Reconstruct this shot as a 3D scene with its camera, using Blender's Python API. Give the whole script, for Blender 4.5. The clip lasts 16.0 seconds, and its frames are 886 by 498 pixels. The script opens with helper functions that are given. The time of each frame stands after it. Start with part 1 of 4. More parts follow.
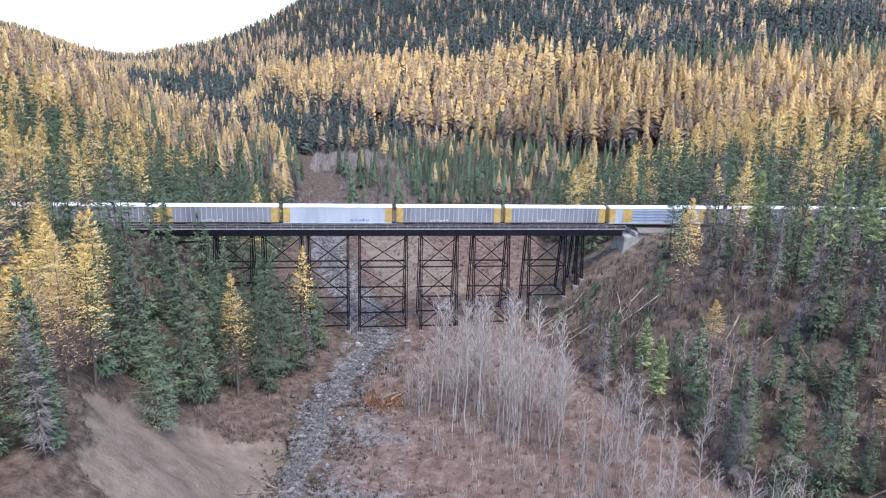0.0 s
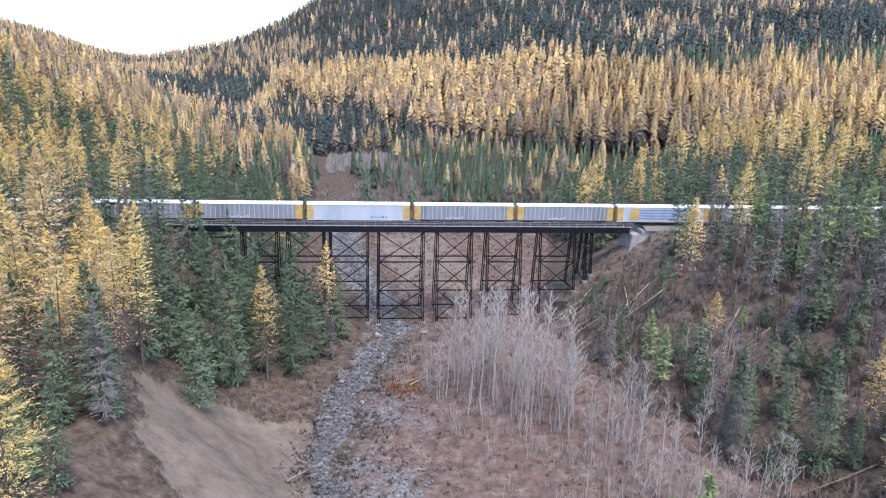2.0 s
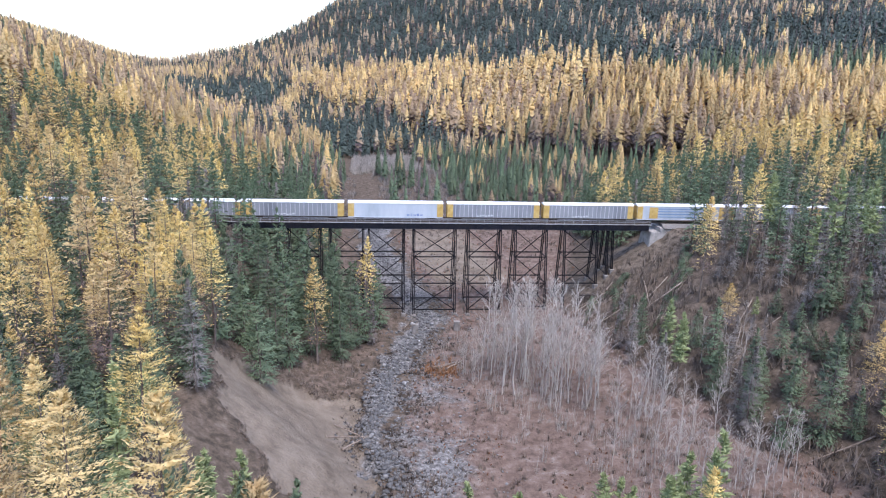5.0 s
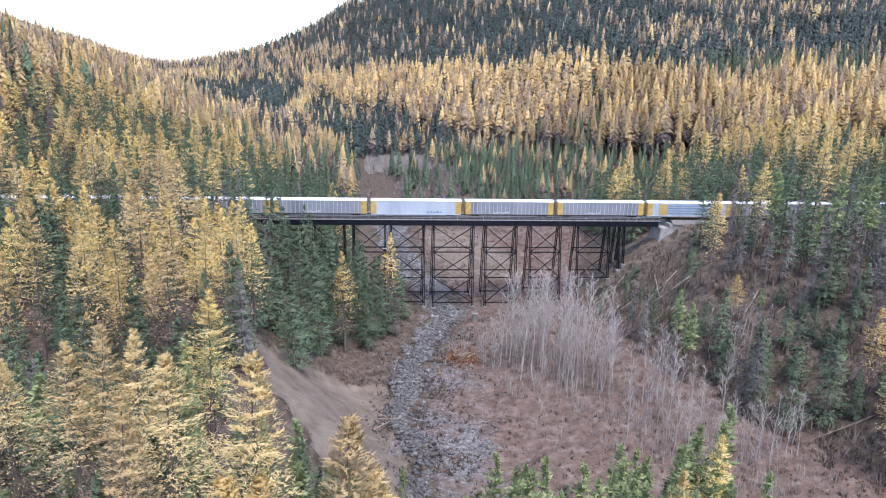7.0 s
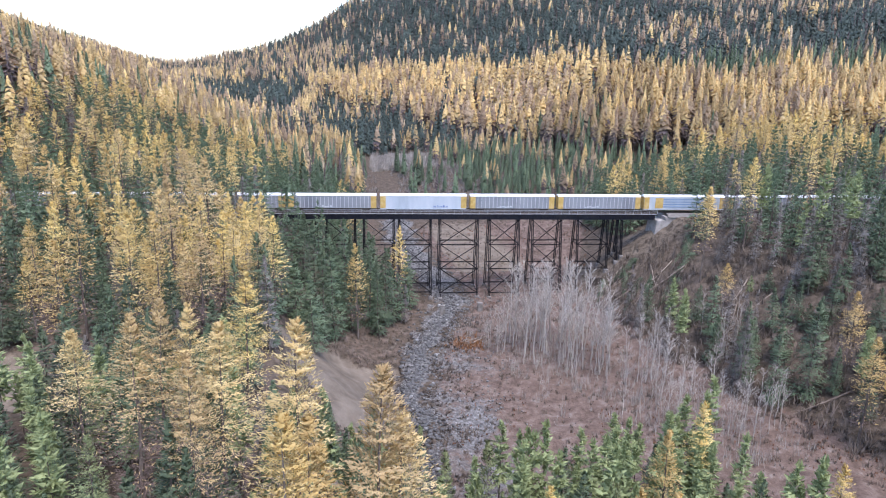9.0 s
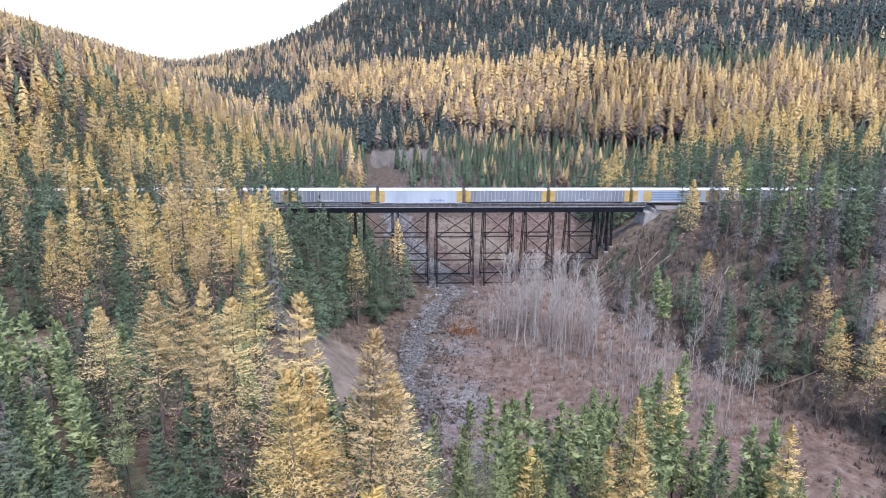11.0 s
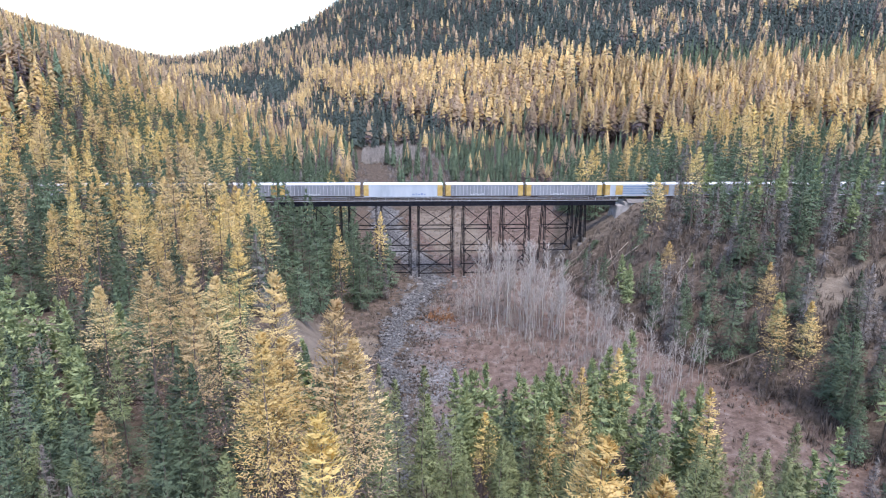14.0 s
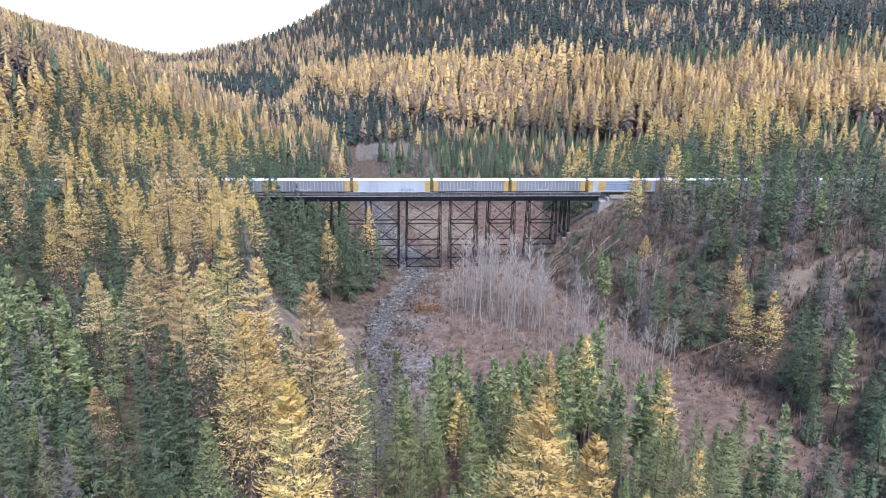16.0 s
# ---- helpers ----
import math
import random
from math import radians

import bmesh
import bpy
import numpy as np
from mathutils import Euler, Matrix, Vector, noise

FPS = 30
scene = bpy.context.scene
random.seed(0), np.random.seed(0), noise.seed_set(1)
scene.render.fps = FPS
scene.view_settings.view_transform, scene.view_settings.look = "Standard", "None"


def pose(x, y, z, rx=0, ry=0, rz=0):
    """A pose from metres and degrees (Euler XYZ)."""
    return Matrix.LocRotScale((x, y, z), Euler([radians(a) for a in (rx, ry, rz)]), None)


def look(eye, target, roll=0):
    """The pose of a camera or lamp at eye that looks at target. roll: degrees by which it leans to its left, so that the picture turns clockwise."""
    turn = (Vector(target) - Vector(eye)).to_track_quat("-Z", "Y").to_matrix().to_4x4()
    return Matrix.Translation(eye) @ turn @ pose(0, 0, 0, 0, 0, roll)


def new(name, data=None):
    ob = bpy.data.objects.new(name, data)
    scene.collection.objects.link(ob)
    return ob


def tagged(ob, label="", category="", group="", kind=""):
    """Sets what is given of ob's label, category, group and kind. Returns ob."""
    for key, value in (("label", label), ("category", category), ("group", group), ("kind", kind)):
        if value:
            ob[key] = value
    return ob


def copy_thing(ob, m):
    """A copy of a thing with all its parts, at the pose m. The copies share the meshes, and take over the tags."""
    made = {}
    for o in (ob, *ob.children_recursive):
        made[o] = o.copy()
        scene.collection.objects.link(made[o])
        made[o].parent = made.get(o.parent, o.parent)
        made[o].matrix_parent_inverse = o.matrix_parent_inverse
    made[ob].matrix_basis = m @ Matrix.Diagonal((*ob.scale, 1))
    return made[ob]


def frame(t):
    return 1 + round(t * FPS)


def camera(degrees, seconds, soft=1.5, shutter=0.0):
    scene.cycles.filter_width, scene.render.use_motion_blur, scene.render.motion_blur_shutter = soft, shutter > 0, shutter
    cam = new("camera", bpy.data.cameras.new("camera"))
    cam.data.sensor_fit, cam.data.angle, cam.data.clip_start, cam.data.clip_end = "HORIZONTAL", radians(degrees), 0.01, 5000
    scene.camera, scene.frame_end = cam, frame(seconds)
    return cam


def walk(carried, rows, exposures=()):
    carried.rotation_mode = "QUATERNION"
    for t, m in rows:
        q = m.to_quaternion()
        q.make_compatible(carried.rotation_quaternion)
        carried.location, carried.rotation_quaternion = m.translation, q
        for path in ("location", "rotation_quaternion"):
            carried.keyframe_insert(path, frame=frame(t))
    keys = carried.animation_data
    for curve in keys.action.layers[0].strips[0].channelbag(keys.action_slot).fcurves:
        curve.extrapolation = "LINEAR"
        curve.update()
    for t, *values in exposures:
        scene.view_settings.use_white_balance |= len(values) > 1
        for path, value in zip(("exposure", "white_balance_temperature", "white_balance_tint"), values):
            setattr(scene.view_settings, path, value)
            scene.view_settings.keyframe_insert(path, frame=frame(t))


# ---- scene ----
cam = camera(65.8, 16.0, soft=1.1)
PATH = [
    (0, (6.448, -170.649, 39.511), (6.71, -168.734, 38.997), 1.8),
    (0.5, (5.81, -172.687, 39.614), (6.066, -170.771, 39.102), 1.8),
    (1, (5.037, -174.802, 39.771), (5.287, -172.884, 39.259), 1.9),
    (1.5, (4.351, -177.031, 40.007), (4.594, -175.112, 39.496), 1.9),
    (2, (3.384, -179.182, 40.235), (3.623, -177.263, 39.725), 1.9),
    (2.5, (2.456, -181.322, 40.447), (2.69, -179.402, 39.939), 1.9),
    (3, (1.537, -183.326, 40.673), (1.765, -181.405, 40.165), 1.9),
    (3.5, (0.587, -185.405, 40.979), (0.808, -183.483, 40.472), 1.9),
    (4, (-0.552, -187.48, 41.254), (-0.338, -185.557, 40.748), 1.8),
    (6.3, (-6.479, -197.258, 42.342), (-6.291, -195.332, 41.835), 1.7),
    (6.5, (-6.811, -198.091, 42.398), (-6.624, -196.164, 41.893), 1.6),
    (7, (-7.658, -200.419, 42.649), (-7.476, -198.493, 42.143), 1.5),
    (7.5, (-8.391, -202.751, 42.822), (-8.212, -200.825, 42.315), 1.4),
    (8, (-9.004, -205.302, 43.084), (-8.827, -203.376, 42.575), 1.3),
    (8.5, (-9.466, -207.955, 43.335), (-9.289, -206.03, 42.824), 1.3),
    (9, (-9.723, -210.483, 43.573), (-9.548, -208.558, 43.061), 1.2),
    (9.2, (-9.649, -211.331, 43.686), (-9.481, -209.406, 43.17), 1.0),
    (11.3, (-8.498, -221.387, 44.625), (-8.33, -219.464, 44.103), 0.8),
    (11.5, (-8.418, -222.292, 44.765), (-8.245, -220.37, 44.242), 0.8),
    (12, (-7.713, -224.398, 45.042), (-7.54, -222.476, 44.516), 0.8),
    (12.5, (-6.936, -226.338, 45.399), (-6.763, -224.417, 44.87), 0.8),
    (13, (-6.063, -228.268, 45.622), (-5.89, -226.347, 45.092), 0.8),
    (13.5, (-5.205, -230.128, 45.805), (-5.03, -228.207, 45.274), 0.8),
    (14, (-4.346, -231.957, 45.932), (-4.17, -230.037, 45.401), 0.8),
    (14.5, (-3.518, -233.824, 46.121), (-3.34, -231.905, 45.587), 0.8),
    (15, (-2.689, -235.684, 46.276), (-2.511, -233.765, 45.742), 0.9),
    (15.5, (-1.953, -237.384, 46.447), (-1.773, -235.466, 45.911), 0.9),
    (16, (-1.156, -239.11, 46.592), (-0.975, -237.192, 46.054), 0.9),
]
walk(cam, [(t, look(eye, target, roll)) for t, eye, target, roll in PATH], [(0, 1.44, 6150, 18)])

# ---------- world and light: bright thin overcast, soft high sun from behind ----------
SUN_EL, SUN_AZ = radians(66), radians(160)
world = bpy.data.worlds.new("sky")
scene.world = world
world.use_nodes = True
wn = world.node_tree
sky = wn.nodes.new("ShaderNodeTexSky")
sky.sky_type = "NISHITA"
sky.sun_disc = False
sky.sun_elevation = SUN_EL
sky.sun_rotation = SUN_AZ
sky.air_density, sky.dust_density, sky.ozone_density = 1.0, 1.0, 0.8
wn.nodes["Background"].inputs[1].default_value = 0.15
wn.links.new(sky.outputs[0], wn.nodes["Background"].inputs[0])
sun = new("sun", bpy.data.lights.new("sun", "SUN"))
sun.data.energy, sun.data.angle, sun.data.color = 1.5, radians(28), (1.0, 0.96, 0.9)
sun_dir = Vector((math.sin(SUN_AZ) * math.cos(SUN_EL), math.cos(SUN_AZ) * math.cos(SUN_EL), math.sin(SUN_EL)))
sun.matrix_world = Matrix.Translation((0, 0, 300)) @ sun_dir.to_track_quat("Z", "Y").to_matrix().to_4x4()

# ---------- materials ----------


def material(name, colors, scale=1.0, rough=0.8, metal=0.0, detail=6.0, bump=0.0, bump_scale=None, vary=0.0, tone="", stretch=(1, 1, 1), spec=0.3, trans=0.0):
    """Noise between the colours at one scale, speckled at another, shifted per object or by the tone stored on each tree."""
    m = bpy.data.materials.new(name)
    m.use_nodes = True
    t = m.node_tree
    p = t.nodes["Principled BSDF"]
    p.inputs["Roughness"].default_value = rough
    p.inputs["Metallic"].default_value = metal
    p.inputs["Specular IOR Level"].default_value = spec
    geo = t.nodes.new("ShaderNodeNewGeometry")
    mp = t.nodes.new("ShaderNodeMapping")
    mp.inputs["Scale"].default_value = stretch
    t.links.new(geo.outputs["Position"], mp.inputs["Vector"])
    n = t.nodes.new("ShaderNodeTexNoise")
    n.inputs["Scale"].default_value = scale
    n.inputs["Detail"].default_value = detail
    n.inputs["Roughness"].default_value = 0.62
    t.links.new(mp.outputs[0], n.inputs["Vector"])
    r = t.nodes.new("ShaderNodeValToRGB")
    while len(r.color_ramp.elements) < len(colors):
        r.color_ramp.elements.new(0.5)
    for i, c in enumerate(colors):
        r.color_ramp.elements[i].position = 0.3 + 0.4 * i / max(1, len(colors) - 1)
        r.color_ramp.elements[i].color = (*c, 1)
    t.links.new(n.outputs["Fac"], r.inputs["Fac"])
    out = r.outputs["Color"]
    if vary:
        if tone:
            src = t.nodes.new("ShaderNodeAttribute")
            src.attribute_name = tone
            val = src.outputs["Fac"]
        else:
            src = t.nodes.new("ShaderNodeObjectInfo")
            val = src.outputs["Random"]
        isl = t.nodes.new("ShaderNodeMath")
        isl.operation = "MULTIPLY_ADD"
        t.links.new(geo.outputs["Random Per Island"], isl.inputs[0])
        isl.inputs[1].default_value = 0.15
        t.links.new(val, isl.inputs[2])
        rng = t.nodes.new("ShaderNodeMapRange")
        rng.inputs["From Max"].default_value = 1.15
        rng.inputs["To Min"].default_value = 1 - vary
        rng.inputs["To Max"].default_value = 1 + vary
        t.links.new(isl.outputs[0], rng.inputs["Value"])
        hue = t.nodes.new("ShaderNodeMapRange")
        hue.inputs["To Min"].default_value = 0.493
        hue.inputs["To Max"].default_value = 0.507
        t.links.new(val, hue.inputs["Value"])
        hsv = t.nodes.new("ShaderNodeHueSaturation")
        t.links.new(out, hsv.inputs["Color"])
        t.links.new(rng.outputs[0], hsv.inputs["Value"])
        t.links.new(hue.outputs[0], hsv.inputs["Hue"])
        out = hsv.outputs["Color"]
    t.links.new(out, p.inputs["Base Color"])
    if bump:
        n2 = t.nodes.new("ShaderNodeTexNoise")
        n2.inputs["Scale"].default_value = bump_scale or scale * 6
        n2.inputs["Detail"].default_value = 5
        t.links.new(geo.outputs["Position"], n2.inputs["Vector"])
        b = t.nodes.new("ShaderNodeBump")
        b.inputs["Strength"].default_value = bump
        b.inputs["Distance"].default_value = 0.3
        t.links.new(n2.outputs["Fac"], b.inputs["Height"])
        t.links.new(b.outputs[0], p.inputs["Normal"])
    if trans:
        tr = t.nodes.new("ShaderNodeBsdfTranslucent")
        t.links.new(out, tr.inputs["Color"])
        mx = t.nodes.new("ShaderNodeMixShader")
        mx.inputs[0].default_value = trans
        t.links.new(p.outputs[0], mx.inputs[1])
        t.links.new(tr.outputs[0], mx.inputs[2])
        t.links.new(mx.outputs[0], t.nodes["Material Output"].inputs["Surface"])
    return m


LARCH = [(0.66, 0.48, 0.17), (0.77, 0.575, 0.235), (0.82, 0.64, 0.31)]
PALE = [(0.58, 0.43, 0.21), (0.7, 0.53, 0.265), (0.78, 0.605, 0.325)]
SPRUCE = [(0.072, 0.104, 0.062), (0.12, 0.162, 0.094), (0.178, 0.226, 0.13)]
SHADED_TWIG = [(0.13, 0.094, 0.083), (0.2, 0.146, 0.128), (0.28, 0.21, 0.18)]
PINE = [(0.165, 0.19, 0.088), (0.235, 0.265, 0.122), (0.3, 0.33, 0.16)]
GREY = [(0.13, 0.115, 0.105), (0.2, 0.18, 0.165), (0.25, 0.23, 0.21)]
M_larch = material("larch_needles", LARCH, 0.5, 0.75, vary=0.2, trans=0.35)
M_pale = material("faded_larch_needles", PALE, 0.5, 0.75, vary=0.2, trans=0.35)
M_spruce = material("spruce_needles", SPRUCE, 0.5, 0.7, vary=0.35, trans=0.12)
M_pine = material("pine_needles", PINE, 0.5, 0.7, vary=0.3, trans=0.15)
M_grey = material("dead_twigs", GREY, 0.6, 0.9, vary=0.3)
# brown of bare boughs, darkened further for the shade low in the crown
M_shaded_twig = material("shaded_brown_twigs", SHADED_TWIG, 0.6, 0.9, vary=0.2)
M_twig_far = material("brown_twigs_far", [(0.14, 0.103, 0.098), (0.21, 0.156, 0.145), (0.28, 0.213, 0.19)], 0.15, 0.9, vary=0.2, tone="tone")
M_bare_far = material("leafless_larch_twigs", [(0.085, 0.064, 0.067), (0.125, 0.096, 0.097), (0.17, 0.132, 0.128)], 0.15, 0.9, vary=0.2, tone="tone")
# gold with added blue, so that distance haze sits in the needle colour
M_larch_hazed = material("hazed_larch_needles", [(0.64, 0.47, 0.22), (0.74, 0.56, 0.285), (0.8, 0.63, 0.36)], 0.15, 0.75, vary=0.35, tone="tone", trans=0.4)
M_pale_far = material("faded_larch_needles_far", [(0.44, 0.325, 0.22), (0.54, 0.405, 0.275), (0.62, 0.475, 0.32)], 0.15, 0.75, vary=0.3, tone="tone", trans=0.4)
# distance haze put into the colour: duller and bluer than SPRUCE
M_spruce_hazed = material("hazed_spruce_needles", [(0.044, 0.062, 0.055), (0.066, 0.088, 0.075), (0.09, 0.114, 0.095)], 0.15, 0.7, vary=0.4, tone="tone", trans=0.12)
M_spruce_mid = material("spruce_needles_mid", SPRUCE, 0.15, 0.7, vary=0.35, tone="tone", trans=0.12)
M_bark = material("bark", [(0.07, 0.055, 0.045), (0.14, 0.11, 0.09), (0.2, 0.165, 0.14)], 1.5, 0.9, vary=0.2, stretch=(1, 1, 0.3))
M_aspen = material("pale_bark", [(0.31, 0.272, 0.24), (0.44, 0.395, 0.345), (0.56, 0.51, 0.45)], 1.2, 0.85, vary=0.2, stretch=(1, 1, 0.4))
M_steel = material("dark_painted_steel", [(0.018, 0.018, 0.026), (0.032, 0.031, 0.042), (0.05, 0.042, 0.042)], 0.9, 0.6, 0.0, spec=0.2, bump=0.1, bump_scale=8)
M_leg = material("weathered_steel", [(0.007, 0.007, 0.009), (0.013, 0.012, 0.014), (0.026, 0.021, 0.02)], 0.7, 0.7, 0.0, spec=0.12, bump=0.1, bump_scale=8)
M_rail = material("rail_steel", [(0.1, 0.08, 0.07), (0.2, 0.17, 0.15)], 3, 0.4, 0.8)
M_galv = material("galvanised_rail", [(0.35, 0.35, 0.37), (0.5, 0.5, 0.52)], 2, 0.5, 0.3)
M_tie = material("timber_tie", [(0.04, 0.032, 0.028), (0.1, 0.08, 0.065)], 2, 0.9, vary=0.3)
M_plank = material("walkway_plank", [(0.1, 0.09, 0.085), (0.2, 0.18, 0.165)], 2, 0.9, vary=0.3)
M_concrete = material("concrete", [(0.2, 0.185, 0.17), (0.32, 0.3, 0.28), (0.42, 0.395, 0.37)], 0.5, 0.9, bump=0.25, bump_scale=3)
M_footing = material("stained_footing_concrete", [(0.13, 0.115, 0.1), (0.22, 0.2, 0.18), (0.3, 0.275, 0.25)], 0.6, 0.9, bump=0.25, bump_scale=3)
M_ballast = material("ballast", [(0.13, 0.12, 0.115), (0.24, 0.22, 0.2)], 4, 0.95, bump=0.5, bump_scale=9)
M_stone = material("river_stone", [(0.092, 0.089, 0.086), (0.18, 0.175, 0.169), (0.315, 0.308, 0.298)], 0.9, 0.85, vary=0.6, bump=0.2, bump_scale=6)
M_wood = material("weathered_log", [(0.13, 0.1, 0.08), (0.25, 0.2, 0.16), (0.36, 0.3, 0.24)], 1.5, 0.9, vary=0.3)
M_shrub = material("bare_shrub", [(0.1, 0.08, 0.065), (0.17, 0.135, 0.108), (0.24, 0.192, 0.153)], 0.4, 0.9, vary=0.3)
M_thicket = material("grey_thicket", [(0.2, 0.178, 0.155), (0.3, 0.268, 0.235), (0.38, 0.345, 0.305)], 0.4, 0.9, vary=0.3)
M_rust = material("red_brown_brush", [(0.12, 0.05, 0.025), (0.24, 0.11, 0.055), (0.3, 0.17, 0.1)], 0.5, 0.9, vary=0.3)
M_debris = material("wet_dark_sticks", [(0.035, 0.027, 0.022), (0.065, 0.05, 0.042), (0.11, 0.088, 0.074)], 0.8, 0.9, vary=0.3)
M_cargrey = material("grey_car_panel", [(0.2, 0.21, 0.23), (0.27, 0.28, 0.3), (0.33, 0.335, 0.35)], 0.25, 0.5, 0.2, stretch=(1, 1, 0.3), bump=0.05)
M_carwhite = material("white_car_panel", [(0.36, 0.4, 0.44), (0.45, 0.49, 0.53), (0.52, 0.55, 0.58)], 0.3, 0.5, 0.1, stretch=(1, 1, 0.3), bump=0.05)
M_carblue = material("blue_car_stripe", [(0.16, 0.25, 0.38), (0.24, 0.34, 0.48)], 0.5, 0.5)
M_roof = material("galvanised_car_roof", [(0.62, 0.63, 0.65), (0.78, 0.79, 0.8), (0.82, 0.82, 0.82)], 0.3, 0.45, 0.1)
M_yellow = material("yellow_car_paint", [(0.4, 0.26, 0.07), (0.52, 0.35, 0.11), (0.58, 0.43, 0.19)], 0.8, 0.6)
M_under = material("car_running_gear", [(0.025, 0.02, 0.018), (0.06, 0.045, 0.035)], 2, 0.8)
M_post = material("car_side_post", [(0.45, 0.46, 0.48), (0.6, 0.6, 0.61)], 1, 0.5, 0.2)
M_spray = material("spray_paint", [(0.05, 0.1, 0.3), (0.5, 0.55, 0.6)], 0.6, 0.6)

# ---------- mesh helpers ----------


def tri_mesh(name, verts, mat, tone=None, faces=None, second=None, normals=None):
    """A mesh from an array of points, three to a triangle unless faces are given."""
    me = bpy.data.meshes.new(name)
    v = np.asarray(verts, dtype=np.float32).reshape(-1, 3)
    f = np.arange(len(v), dtype=np.int32).reshape(-1, 3) if faces is None else np.asarray(faces, dtype=np.int32)
    k = f.shape[1]
    me.vertices.add(len(v))
    me.vertices.foreach_set("co", v.ravel())
    me.loops.add(f.size)
    me.loops.foreach_set("vertex_index", f.ravel())
    me.polygons.add(len(f))
    me.polygons.foreach_set("loop_start", np.arange(0, f.size, k, dtype=np.int32))
    me.polygons.foreach_set("loop_total", np.full(len(f), k, dtype=np.int32))
    if tone is not None:
        a = me.attributes.new("tone", "FLOAT", "POINT")
        a.data.foreach_set("value", np.asarray(tone, dtype=np.float32))
    me.materials.append(mat)
    if second is not None:
        me.materials.append(second[0])
        me.polygons.foreach_set("material_index", np.asarray(second[1], dtype=np.int32))
    me.update(calc_edges=True)
    if normals is not None:
        me.normals_split_custom_set_from_vertices(np.asarray(normals, dtype=np.float32).reshape(-1, 3))
    return me


def faced(v, n):
    """Turn each triangle of needles so that its front looks the way its spray does."""
    v, n = v.reshape(-1, 3, 3).copy(), n.reshape(-1, 3)
    back = np.einsum("ij,ij->i", np.cross(v[:, 1] - v[:, 0], v[:, 2] - v[:, 0]), n) < 0
    v[back] = v[back][:, [0, 2, 1]]
    return v.reshape(-1, 3)


def soft_normals(v, rise, H=1.0):
    """Outward and upward directions of the sprays round a bole."""
    c = v.reshape(-1, 3, 3).mean(1)
    n = np.stack([c[:, 0], c[:, 1], 0 * c[:, 0]], 1)
    n /= np.linalg.norm(n, axis=1, keepdims=True) + 1e-6
    n[:, 2] = rise
    return n / np.linalg.norm(n, axis=1, keepdims=True)


def part(name, bm, mat, parent, label="", m=None):
    """One mesh object under a thing; bm is a bmesh or a ready mesh."""
    if isinstance(bm, bmesh.types.BMesh):
        me = bpy.data.meshes.new(name)
        bm.to_mesh(me)
        bm.free()
        me.materials.append(mat)
    else:
        me = bm
    ob = new(name, me)
    ob.parent = parent
    if m is not None:
        ob.matrix_basis = m
    if label:
        tagged(ob, label)
    return ob


def box(bm, c, s, rot=None):
    m = Matrix.Translation(c)
    if rot is not None:
        m = m @ rot
    return bmesh.ops.create_cube(bm, size=1, matrix=m @ Matrix.Diagonal((*s, 1)))


def bevelled(c, s, w=0.03):
    bm = bmesh.new()
    box(bm, c, s)
    bmesh.ops.bevel(bm, geom=bm.edges[:], offset=w, segments=1, affect="EDGES")
    return bm


def bar(bm, a, b, w, d):
    """A straight bar of w by d from a to b."""
    a, b = Vector(a), Vector(b)
    q = (b - a).to_track_quat("Z", "Y").to_matrix().to_4x4()
    return bmesh.ops.create_cube(bm, size=1, matrix=Matrix.Translation((a + b) / 2) @ q @ Matrix.Diagonal((w, d, (b - a).length, 1)))


def tubes(segs, sides=4):
    """Tapered prisms: rows of start, end, start radius, end radius; points and faces of quads."""
    segs = np.asarray(segs, dtype=float)
    a, b, ra, rb = segs[:, 0:3], segs[:, 3:6], segs[:, 6], segs[:, 7]
    d = b - a
    d /= np.linalg.norm(d, axis=1, keepdims=True) + 1e-9
    ref = np.where(np.abs(d[:, 2:3]) > 0.9, np.array([[1.0, 0, 0]]), np.array([[0, 0, 1.0]]))
    u = np.cross(d, ref)
    u /= np.linalg.norm(u, axis=1, keepdims=True) + 1e-9
    w = np.cross(d, u)
    ang = np.arange(sides) * 2 * np.pi / sides
    ring = np.cos(ang)[None, :, None] * u[:, None, :] + np.sin(ang)[None, :, None] * w[:, None, :]
    v = np.concatenate([a[:, None, :] + ring * ra[:, None, None], b[:, None, :] + ring * rb[:, None, None]], axis=1)
    f = np.array([[i, (i + 1) % sides, sides + (i + 1) % sides, sides + i] for i in range(sides)])
    faces = (f[None] + (np.arange(len(segs)) * 2 * sides)[:, None, None]).reshape(-1, 4)
    return v.reshape(-1, 3), faces


# ---------- the lie of the land ----------


def stem(pts, radii, sides):
    """One bent, tapered trunk through the points, closed at its tip."""
    pts, ang = np.asarray(pts, dtype=float), np.arange(sides) * 2 * np.pi / sides
    d = np.gradient(pts, axis=0)
    d /= np.linalg.norm(d, axis=1, keepdims=True)
    ref = np.array([1.0, 0.3, 0]) if abs(d[0, 2]) > 0.7 else np.array([0, 0.2, 1.0])
    u = np.cross(d, ref)
    u /= np.linalg.norm(u, axis=1, keepdims=True)
    w = np.cross(d, u)
    v = (pts[:, None] + np.asarray(radii)[:, None, None] * (np.cos(ang)[None, :, None] * u[:, None] + np.sin(ang)[None, :, None] * w[:, None])).reshape(-1, 3)
    f = [[i * sides + j, i * sides + (j + 1) % sides, (i + 1) * sides + (j + 1) % sides, (i + 1) * sides + j] for i in range(len(pts) - 1) for j in range(sides)]
    return v, f


def step(a, b, v):
    t = np.clip((np.asarray(v, dtype=float) - a) / (b - a), 0, 1)
    return t * t * (3 - 2 * t)


